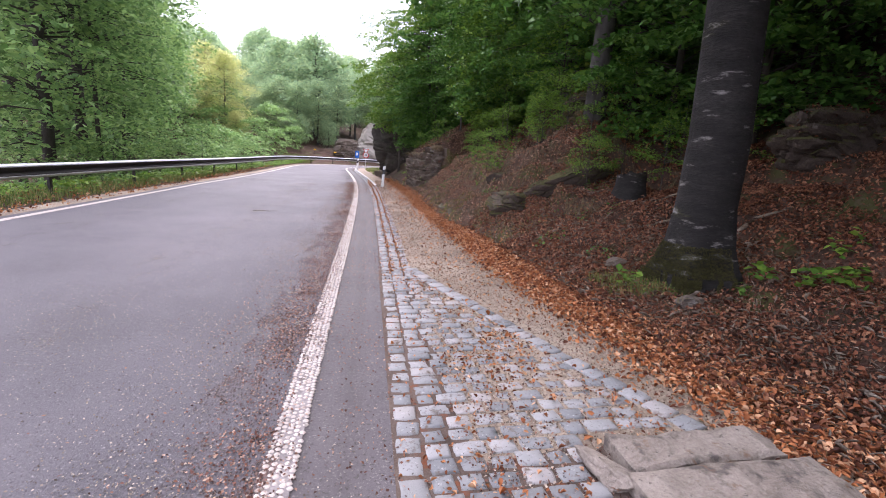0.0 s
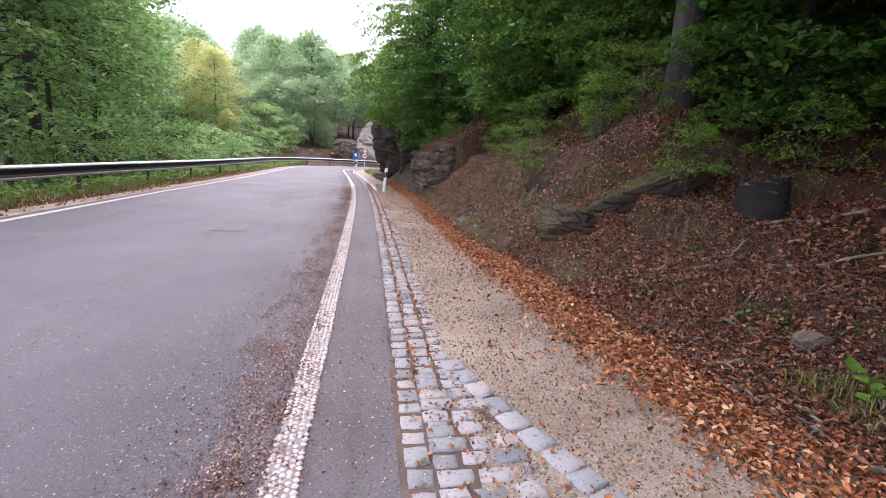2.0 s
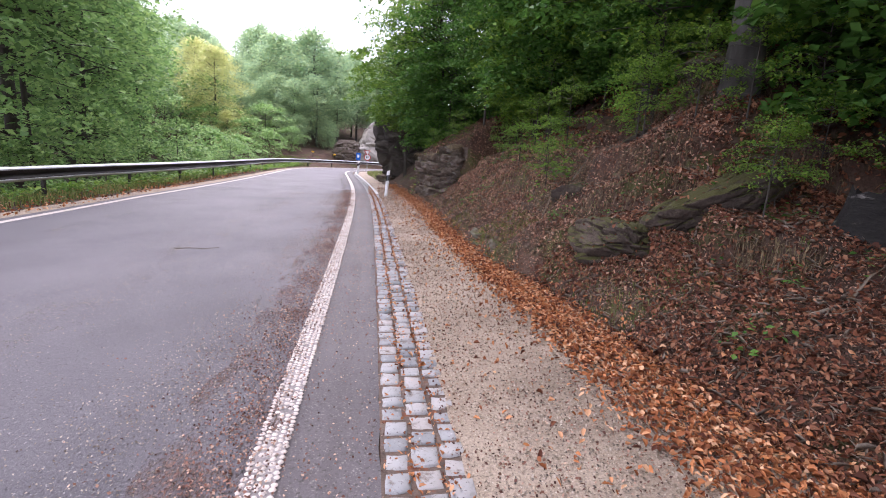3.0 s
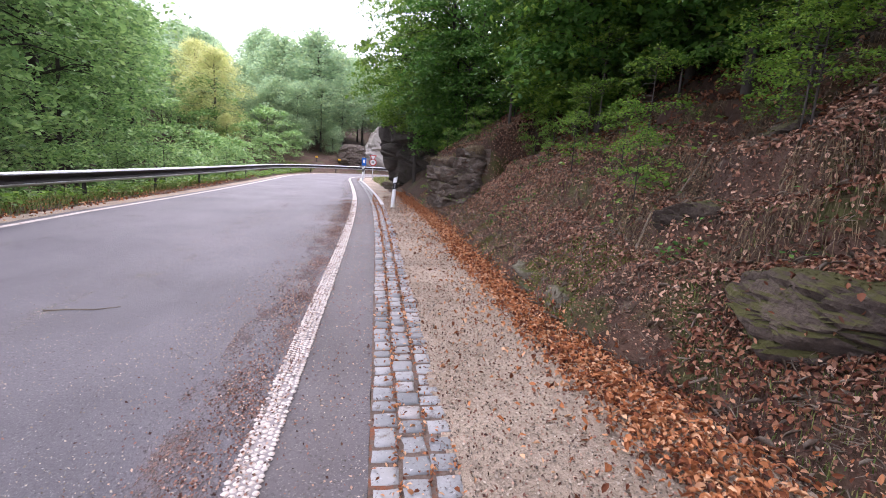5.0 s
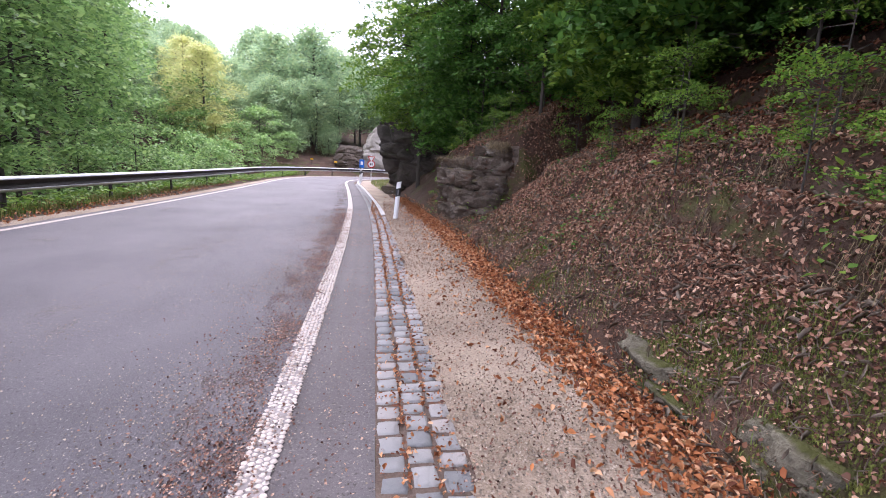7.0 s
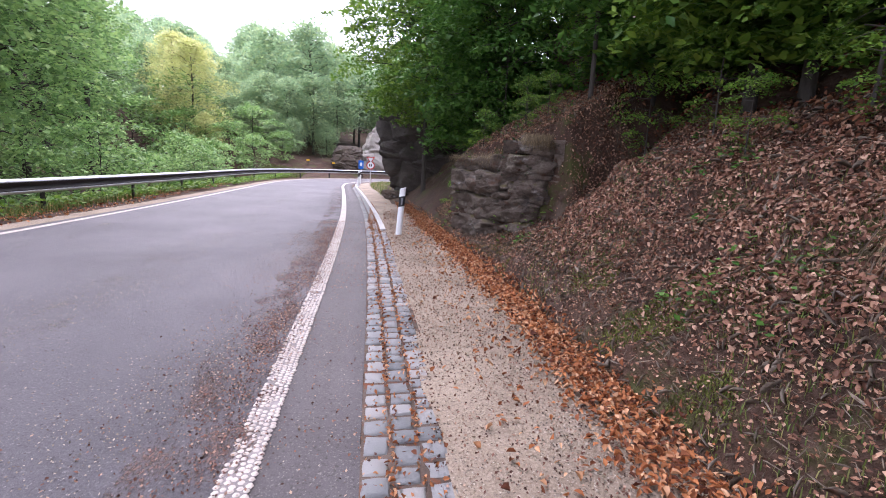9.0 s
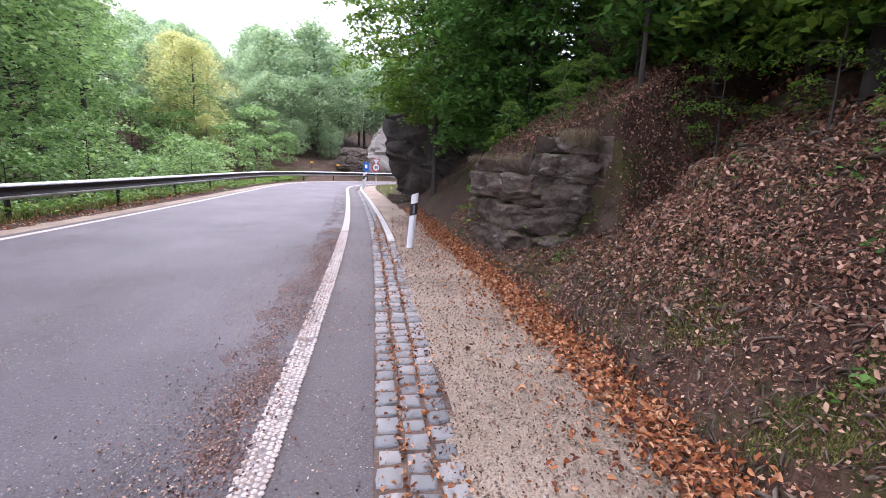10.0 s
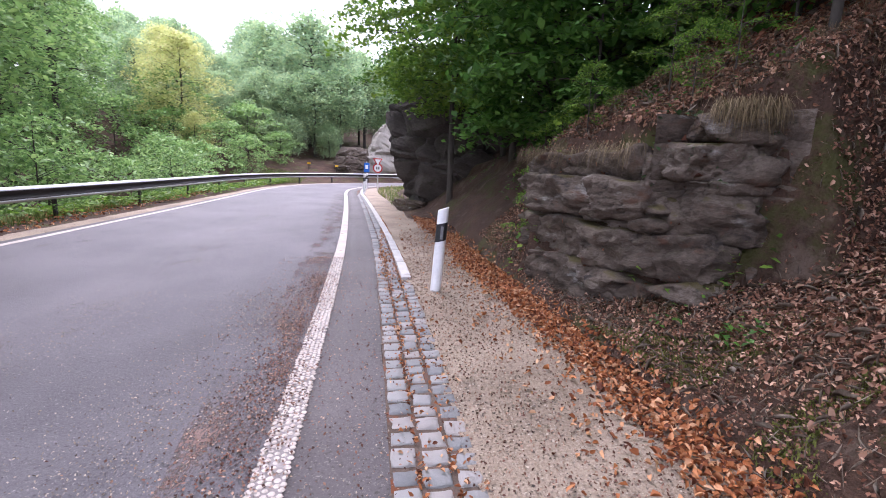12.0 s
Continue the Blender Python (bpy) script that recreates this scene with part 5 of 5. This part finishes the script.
def on_rocks(n, least, seed):
    """n places on the upward faces of the bank's rocks, with their normals."""
    rs = np.random.RandomState(seed)
    c, nn, w = [], [], []
    for ob in [o for o in scene.objects if o.type == "MESH" and o.name.split(".")[0] in ("mossy_boulder", "mossy_ledge", "bank_rock", "bed")]:
        m = (ob.parent.matrix_basis @ ob.matrix_basis) if ob.parent else ob.matrix_basis
        r = m.to_3x3()
        for p in ob.data.polygons:
            up = r @ p.normal
            if up.z > least:
                c.append(m @ p.center), nn.append(up), w.append(p.area)
    w = np.array(w)
    k = rs.choice(len(c), n, p=w / w.sum())
    return np.array(c)[k] + rs.normal(0, 0.03, (n, 3)) * (1, 1, 0.2), np.array(nn)[k], rs


c, nn, rs_r = on_rocks(2600, 0.62, 5)
v, f = fallen(c + nn * 0.012, nn, 0.052, rs_r)
tagged(new("rock_litter", fast_mesh("rock_litter", v, f, LITTER_BROWN)), "brown leaves lying on the rock ledges", "leaves", kind="stuff")


beech = next(o for o in scene.objects if o.name == "beech_tree")
bole = next(o for o in beech.children if o.name.startswith("trunk"))
rs_r = np.random.RandomState(8)
c, nn = [], []
for p in bole.data.polygons:
    a, b, e = (bole.data.vertices[i].co for i in p.vertices[:3])
    if p.center.z < 0.55 and p.normal.x < 0.1:
        for _ in range(int(p.area * 22000 * max(0.0, 1 - p.center.z / 0.55))):
            c.append(a + (b - a) * rs_r.rand() + (e - b) * rs_r.rand()), nn.append(p.normal)
v, f = fallen(np.array(c) + np.array(beech.matrix_basis.translation) + np.array(nn) * 0.01, np.array(nn), 0.02, rs_r, slim=0.6)
tagged(new("trunk_moss", fast_mesh("trunk_moss", v, f, MOSS_DARK)), "olive moss on the roots of the old beech", "moss", kind="stuff")


c, nn, rs_r = on_rocks(15000, 0.25, 9)
k = np.array([noise.noise(Vector(p) * 2.4) > -0.05 for p in c]) & (c[:, 1] < 15)
v, f = fallen(c[k] + nn[k] * 0.006, nn[k], 0.024, rs_r, slim=0.7)
tagged(new("rock_moss", fast_mesh("rock_moss", v, f, MOSS_DARK)), "olive moss cushions on the rocks of the bank", "moss", kind="stuff")


def blades(name, n, box, keep, length, width, material, label, seed, category="grass"):
    rs = np.random.RandomState(seed)
    x, y = rs.uniform(box[0], box[1], n), rs.uniform(box[2], box[3], n)
    d, q = beside(x, y)
    ok = keep(x, y, d, q, rs.rand(n))
    x, y = x[ok], y[ok]
    n = len(x)
    z = height(x, y) - 0.03
    yaw, bend = rs.uniform(0, 6.283, n), rs.uniform(0.1, 0.8, n)
    L = length * rs.uniform(0.4, 1.3, n)
    o = np.stack([np.cos(yaw), np.sin(yaw), np.zeros(n)], 1)
    s = np.stack([-np.sin(yaw), np.cos(yaw), np.zeros(n)], 1) * width
    p0 = np.column_stack([x, y, z])
    p1 = p0 + o * (0.3 * bend * L)[:, None] + np.array([0, 0, 1]) * (0.65 * L)[:, None]
    p2 = p0 + o * (bend * L)[:, None] + np.array([0, 0, 1]) * ((1 - 0.35 * bend) * L)[:, None]
    v = np.stack([p0 - s, p0 + s, p1 + s * 0.8, p1 - s * 0.8, p2], 1).reshape(-1, 3)
    i = (np.arange(n) * 5)[:, None]
    f = np.concatenate([i + (0, 1, 2), i + (0, 2, 3), i + (3, 2, 4)])
    return tagged(new(name, fast_mesh(name, v, f, material)), label, category, kind="stuff")


blades("verge_grass", 65000, (-10, -6.3, 2, 58), lambda x, y, d, q, r: (d < -6.55) & (r < 0.8), 0.22, 0.006, GRASS, "green grass and weeds under the guard rail", 1)
blades("bank_grass", 42000, (1.9, 4.5, 8, 24), lambda x, y, d, q, r: (d > foot(q)) & (wave(x, y, 1.7, 61) > 0.0) & (d < foot(q) + 1.8), 0.065, 0.003, GRASS, "thin grass tufts on the steep bank", 2)
blades("dry_tufts", 20000, (1.9, 4.4, 8, 24), lambda x, y, d, q, r: (d > foot(q) + 0.1) & (wave(x, y, 2.1, 63) > 0.3), 0.10, 0.002, DRYGRASS, "dry straw-coloured grass tufts on the bank", 5)
blades("outcrop_grass", 11000, (2.0, 4.4, 19.5, 23.5), lambda x, y, d, q, r: (d > foot(q) + 0.5) & (wave(x, y, 2.6, 64) > 0.1), 0.14, 0.0022, DRYGRASS, "dry grass hanging over the outcrop", 6)
blades("moss_tufts", 240000, (1.9, 3.6, 8.5, 22), lambda x, y, d, q, r: (d > foot(q)) & (wave(x, y, 1.9, 65) + 0.5 * wave(x, y, 5, 66) > 0.18) & (d < foot(q) + 1.2) & (r < 0.25 + 0.9 * np.exp(-((d - foot(q) - 0.4) / 0.4) ** 2)), 0.026, 0.0042, MOSS, "short green moss cushions on the bank", 7, "moss")
def hanging(name, roots, outs, length, width, material, label, seed):
    """Limp blades that root at a brow and droop outward over it."""
    rs = np.random.RandomState(seed)
    n = len(roots)
    L = (length * rs.uniform(0.35, 1.25, n))[:, None]
    yaw = rs.normal(0, 0.5, n)
    o = np.stack([outs[:, 0] * np.cos(yaw) - outs[:, 1] * np.sin(yaw), outs[:, 0] * np.sin(yaw) + outs[:, 1] * np.cos(yaw), np.zeros(n)], 1)
    s = np.stack([-o[:, 1], o[:, 0], np.zeros(n)], 1) * width
    k = rs.uniform(0.2, 0.55, (n, 1))
    z = np.array([0, 0, 1.0])
    p1 = roots + o * L * k * 0.7 + z * L * rs.uniform(-0.02, 0.22, (n, 1))
    p2 = roots + o * L * k * 1.25 - z * L * rs.uniform(0.15, 0.4, (n, 1))
    p3 = roots + o * L * k * 1.5 - z * L * rs.uniform(0.45, 0.95, (n, 1))
    v = np.stack([roots - s, roots + s, p1 + s, p1 - s, p2 + s * 0.7, p2 - s * 0.7, p3], 1).reshape(-1, 3)
    i = (np.arange(n) * 7)[:, None]
    f = np.concatenate([i + t for t in ((0, 1, 2), (0, 2, 3), (3, 2, 4), (3, 4, 5), (5, 4, 6))])
    return tagged(new(name, fast_mesh(name, v, f, material)), label, "grass", kind="stuff")


def brow_roots(n, box, steep_at, seed):
    """Places on the bank where flat ground breaks off into a steep step, and the way downhill."""
    rs = np.random.RandomState(seed)
    x, y = rs.uniform(box[0], box[1], n), rs.uniform(box[2], box[3], n)
    e = 0.08
    gx_, gy_ = (height(x + e, y) - height(x - e, y)) / (2 * e), (height(x, y + e) - height(x, y - e)) / (2 * e)
    g = np.hypot(gx_, gy_)
    ok = (g > steep_at) & (wave(x, y, 2.4, 73) > -0.05)
    down = -np.stack([gx_, gy_], 1)[ok] / g[ok, None]
    return np.column_stack([x, y, height(x, y) - 0.02])[ok], down


c, o = brow_roots(60000, (2.55, 6.0, 7.6, 15.5), 1.35, 3)
hanging("dry_grass_fringe", c[:5200], o[:5200], 0.20, 0.0024, DRYGRASS, "dry brown grass hanging over the ledges of the bank", 4)
hanging("root_fringe", c[5200:7000], o[5200:7000], 0.34, 0.003, ROOT, "thin dark roots hanging from the ledges", 6)
for k, (path, top) in enumerate(((HIGH, 1.66), (RIGHT, 1.98))):
    pts = smooth_curve(np.array(path), 0.02)
    t = np.gradient(pts, axis=0)
    t /= np.linalg.norm(t, axis=1)[:, None]
    rs_r = np.random.RandomState(30 + k)
    i = rs_r.randint(10, len(pts) - 10, 1500)
    o = np.stack([t[i, 1], -t[i, 0]], 1)
    w = wave(pts[i, 0], pts[i, 1], 6, 75) > -0.15
    c = np.column_stack([pts[i] - o * rs_r.uniform(-0.02, 0.3, (len(i), 1)), np.full(len(i), top) + rs_r.uniform(-0.03, 0.05, len(i))])
    hanging("brow_grass", c[w], o[w], 0.27, 0.0022, DRYGRASS, "dry grass drooping over the brow of the outcrop", 40 + k)
ivy = []
for ob in [o for o in outcrop.children]:
    m = outcrop.matrix_basis @ ob.matrix_basis
    for p in ob.data.polygons:
        q = m @ p.center
        if p.normal.z > -0.2 and 2.30 < q.x < 3.3 and q.y < 20.9 and noise.noise(q * 2.2 + Vector((4, 1, 7))) + 0.6 * noise.noise(q * 6) > 0.08 and rs_r.rand() < p.area * 700:
            ivy.append(q + (outcrop.matrix_basis.to_3x3() @ p.normal) * rs_r.uniform(0.01, 0.05))
if ivy:
    v, f = leaves(np.array([tuple(q) for q in ivy]), 0.055, rs_r, 0.6, 0.85)
    tagged(new("ivy", fast_mesh("ivy", v, f, IVY)), "dark green ivy climbing over the sandstone outcrop", "ivy", kind="stuff")
blades("foot_grass", 1400, (2.9, 3.6, 4.5, 5.7), lambda x, y, d, q, r: (wave(x, y, 4, 71) > 0.0), 0.16, 0.003, GRASS, "green grass tufts at the foot of the beech", 8)
blades("bend_grass", 6000, (-1, 4, 34, 50), lambda x, y, d, q, r: (d > 1.6) & (d < 5), 0.25, 0.01, GRASS, "green grass on the inside of the bend", 3)

# ---- gutter cobbles ----


def cobble_mesh(seed, name="cobble"):
    """A hewn stone, about one unit in plan, with rounded shoulders and an uneven top."""
    r = random.Random(seed)
    v = []
    for inset, z, j in ((0.49, -0.5, 0.0), (0.49, 0.30, 0.05), (0.455, 0.44, 0.05), (0.37, 0.5, 0.05)):
        for sx, sy in ((-1, -1), (0, -1.04), (1, -1), (1.04, 0), (1, 1), (0, 1.04), (-1, 1), (-1.04, 0)):
            v.append((sx * inset + r.uniform(-j, j), sy * inset + r.uniform(-j, j), z + r.uniform(-1, 1) * 0.035 * (z > 0)))
    v.append((r.uniform(-0.1, 0.1), r.uniform(-0.1, 0.1), 0.52))
    f = []
    for k in range(3):
        for j in range(8):
            f.append((k * 8 + j, k * 8 + (j + 1) % 8, k * 8 + 8 + (j + 1) % 8, k * 8 + 8 + j))
    f += [(24 + j, 24 + (j + 1) % 8, 32) for j in range(8)]
    return v, f


SHAPES = [cobble_mesh(s) for s in range(8)]
COBBLES = [mesh_from("cobble", v, f, COBBLE, True) for v, f in SHAPES]
stones = []
rs = np.random.RandomState(11)


def stone(x, y, sx, sy, top, turn):
    stones.append((x, y, sx, sy, top, turn))


for row in range(3):
    s = 0.0 if row == 0 else 5.2
    while s < 45:
        ln = rs.uniform(0.125, 0.185)
        i = min(int(np.searchsorted(LINE[:400, 1], s + ln / 2)), 399)
        c = LINE[i] + NORM[i] * (0.53 + 0.148 * row + rs.normal(0, 0.004))
        if not (row == 2 and s > 22.3):
            stone(c[0], s + ln / 2, 0.132 + rs.normal(0, 0.006), ln - 0.020, 0.006 + rs.uniform(-0.004, 0.007), math.atan2(-TAN[i][0], TAN[i][1]) + rs.normal(0, 0.03))
        s += ln
# paved fan at the culvert
FAN = np.array([(5.95, 0.62), (5.2, 0.85), (4.54, 1.11), (3.29, 1.54), (2.25, 1.97), (1.2, 2.4), (0, 2.8)])
yy = 0.2
while yy < 5.85:
    edge = np.interp(yy, FAN[::-1, 0], FAN[::-1, 1]) - 0.08
    xx = 0.34
    while xx < edge - 0.10:
        w = rs.uniform(0.13, 0.22)
        if not (xx > 1.15 and yy < 2.15 and xx + w > 1.25):
            stone(xx + w / 2, yy + 0.05 * (xx - 0.3) + rs.normal(0, 0.006), w - 0.015, 0.115, 0.010 + rs.uniform(-0.006, 0.008), rs.normal(0.05, 0.04))
        xx += w
    yy += 0.128
s = 2.2
while s < 5.9:
    ex = np.interp(s, FAN[::-1, 0], FAN[::-1, 1])
    slope = (np.interp(s + 0.1, FAN[::-1, 0], FAN[::-1, 1]) - ex) / 0.1
    ln = rs.uniform(0.14, 0.2)
    k = 1 / math.hypot(1, slope)
    stone(ex, s + ln * k / 2, 0.16, ln - 0.012, 0.022 + rs.uniform(-0.004, 0.006), math.atan2(-slope, 1))
    s += ln * k
fanbed = []
for y in np.linspace(-3, 5.95, 40):
    e = np.interp(y, FAN[::-1, 0], FAN[::-1, 1])
    fanbed += [(0.18, y, 0.001), (e + 0.05, y, 0.001)]
tagged(new("paved_fan_bed", mesh_from("paved_fan_bed", fanbed, [(2 * i, 2 * i + 1, 2 * i + 3, 2 * i + 2) for i in range(39)], MORTAR)), "sandy bed of the cobbled inlet", "paving", kind="structure")

# stone kerb that runs on round the bend
kerb = thing("kerb", (0, 22.4, 0), "pale smooth kerbstones along the gutter round the bend", "kerb", kind="structure")
KB = bm_mesh("kerbstone", box_bm(0.13, 0.985, 0.2, (0, 0, -0.06), 0.015), KERB)
s = 22.4
for k in range(24):
    i = int(np.searchsorted(LINE[:430, 1], s + 0.5))
    if i >= 430:
        break
    c = LINE[i] + NORM[i] * (0.83 - 0.02 * k * 0.3)
    part("kerbstone", KB, kerb, m=Matrix.Translation((0, -22.4, 0)) @ Matrix.Translation((*c, 0)) @ Matrix.Rotation(math.atan2(-TAN[i][0], TAN[i][1]), 4, "Z"))
    s += 1.0 * TAN[i][1]

gutter = thing("cobbled_gutter", (0.4, 6, -0.02), "grey granite cobble gutter with leaf-filled joints", "gutter", kind="structure")
near = sorted(range(len(stones)), key=lambda k: abs(stones[k][1] - 6.0))
far_v, far_f = [], []
for rank, k in enumerate(near):
    x, y, sx, sy, top, turn = stones[k]
    m = Matrix.Translation((x, y, top - 0.06)) @ Matrix.Rotation(turn, 4, "Z") @ Matrix.Diagonal((sx, sy, 0.12, 1))
    if rank < 300:
        part("cobble", COBBLES[k % 8], gutter, m=Matrix.Translation((-0.4, -6, 0.02)) @ m)
    else:
        b = len(far_v)
        v, f = SHAPES[k % 8]
        far_v += [m @ Vector(p) for p in v]
        far_f += [tuple(b + i for i in t) for t in f]
tagged(part("cobbles", mesh_from("cobbles", far_v, far_f, COBBLE_FAR, True), gutter, m=Matrix.Translation((-0.4, -6, 0.02))), kind="stuff")
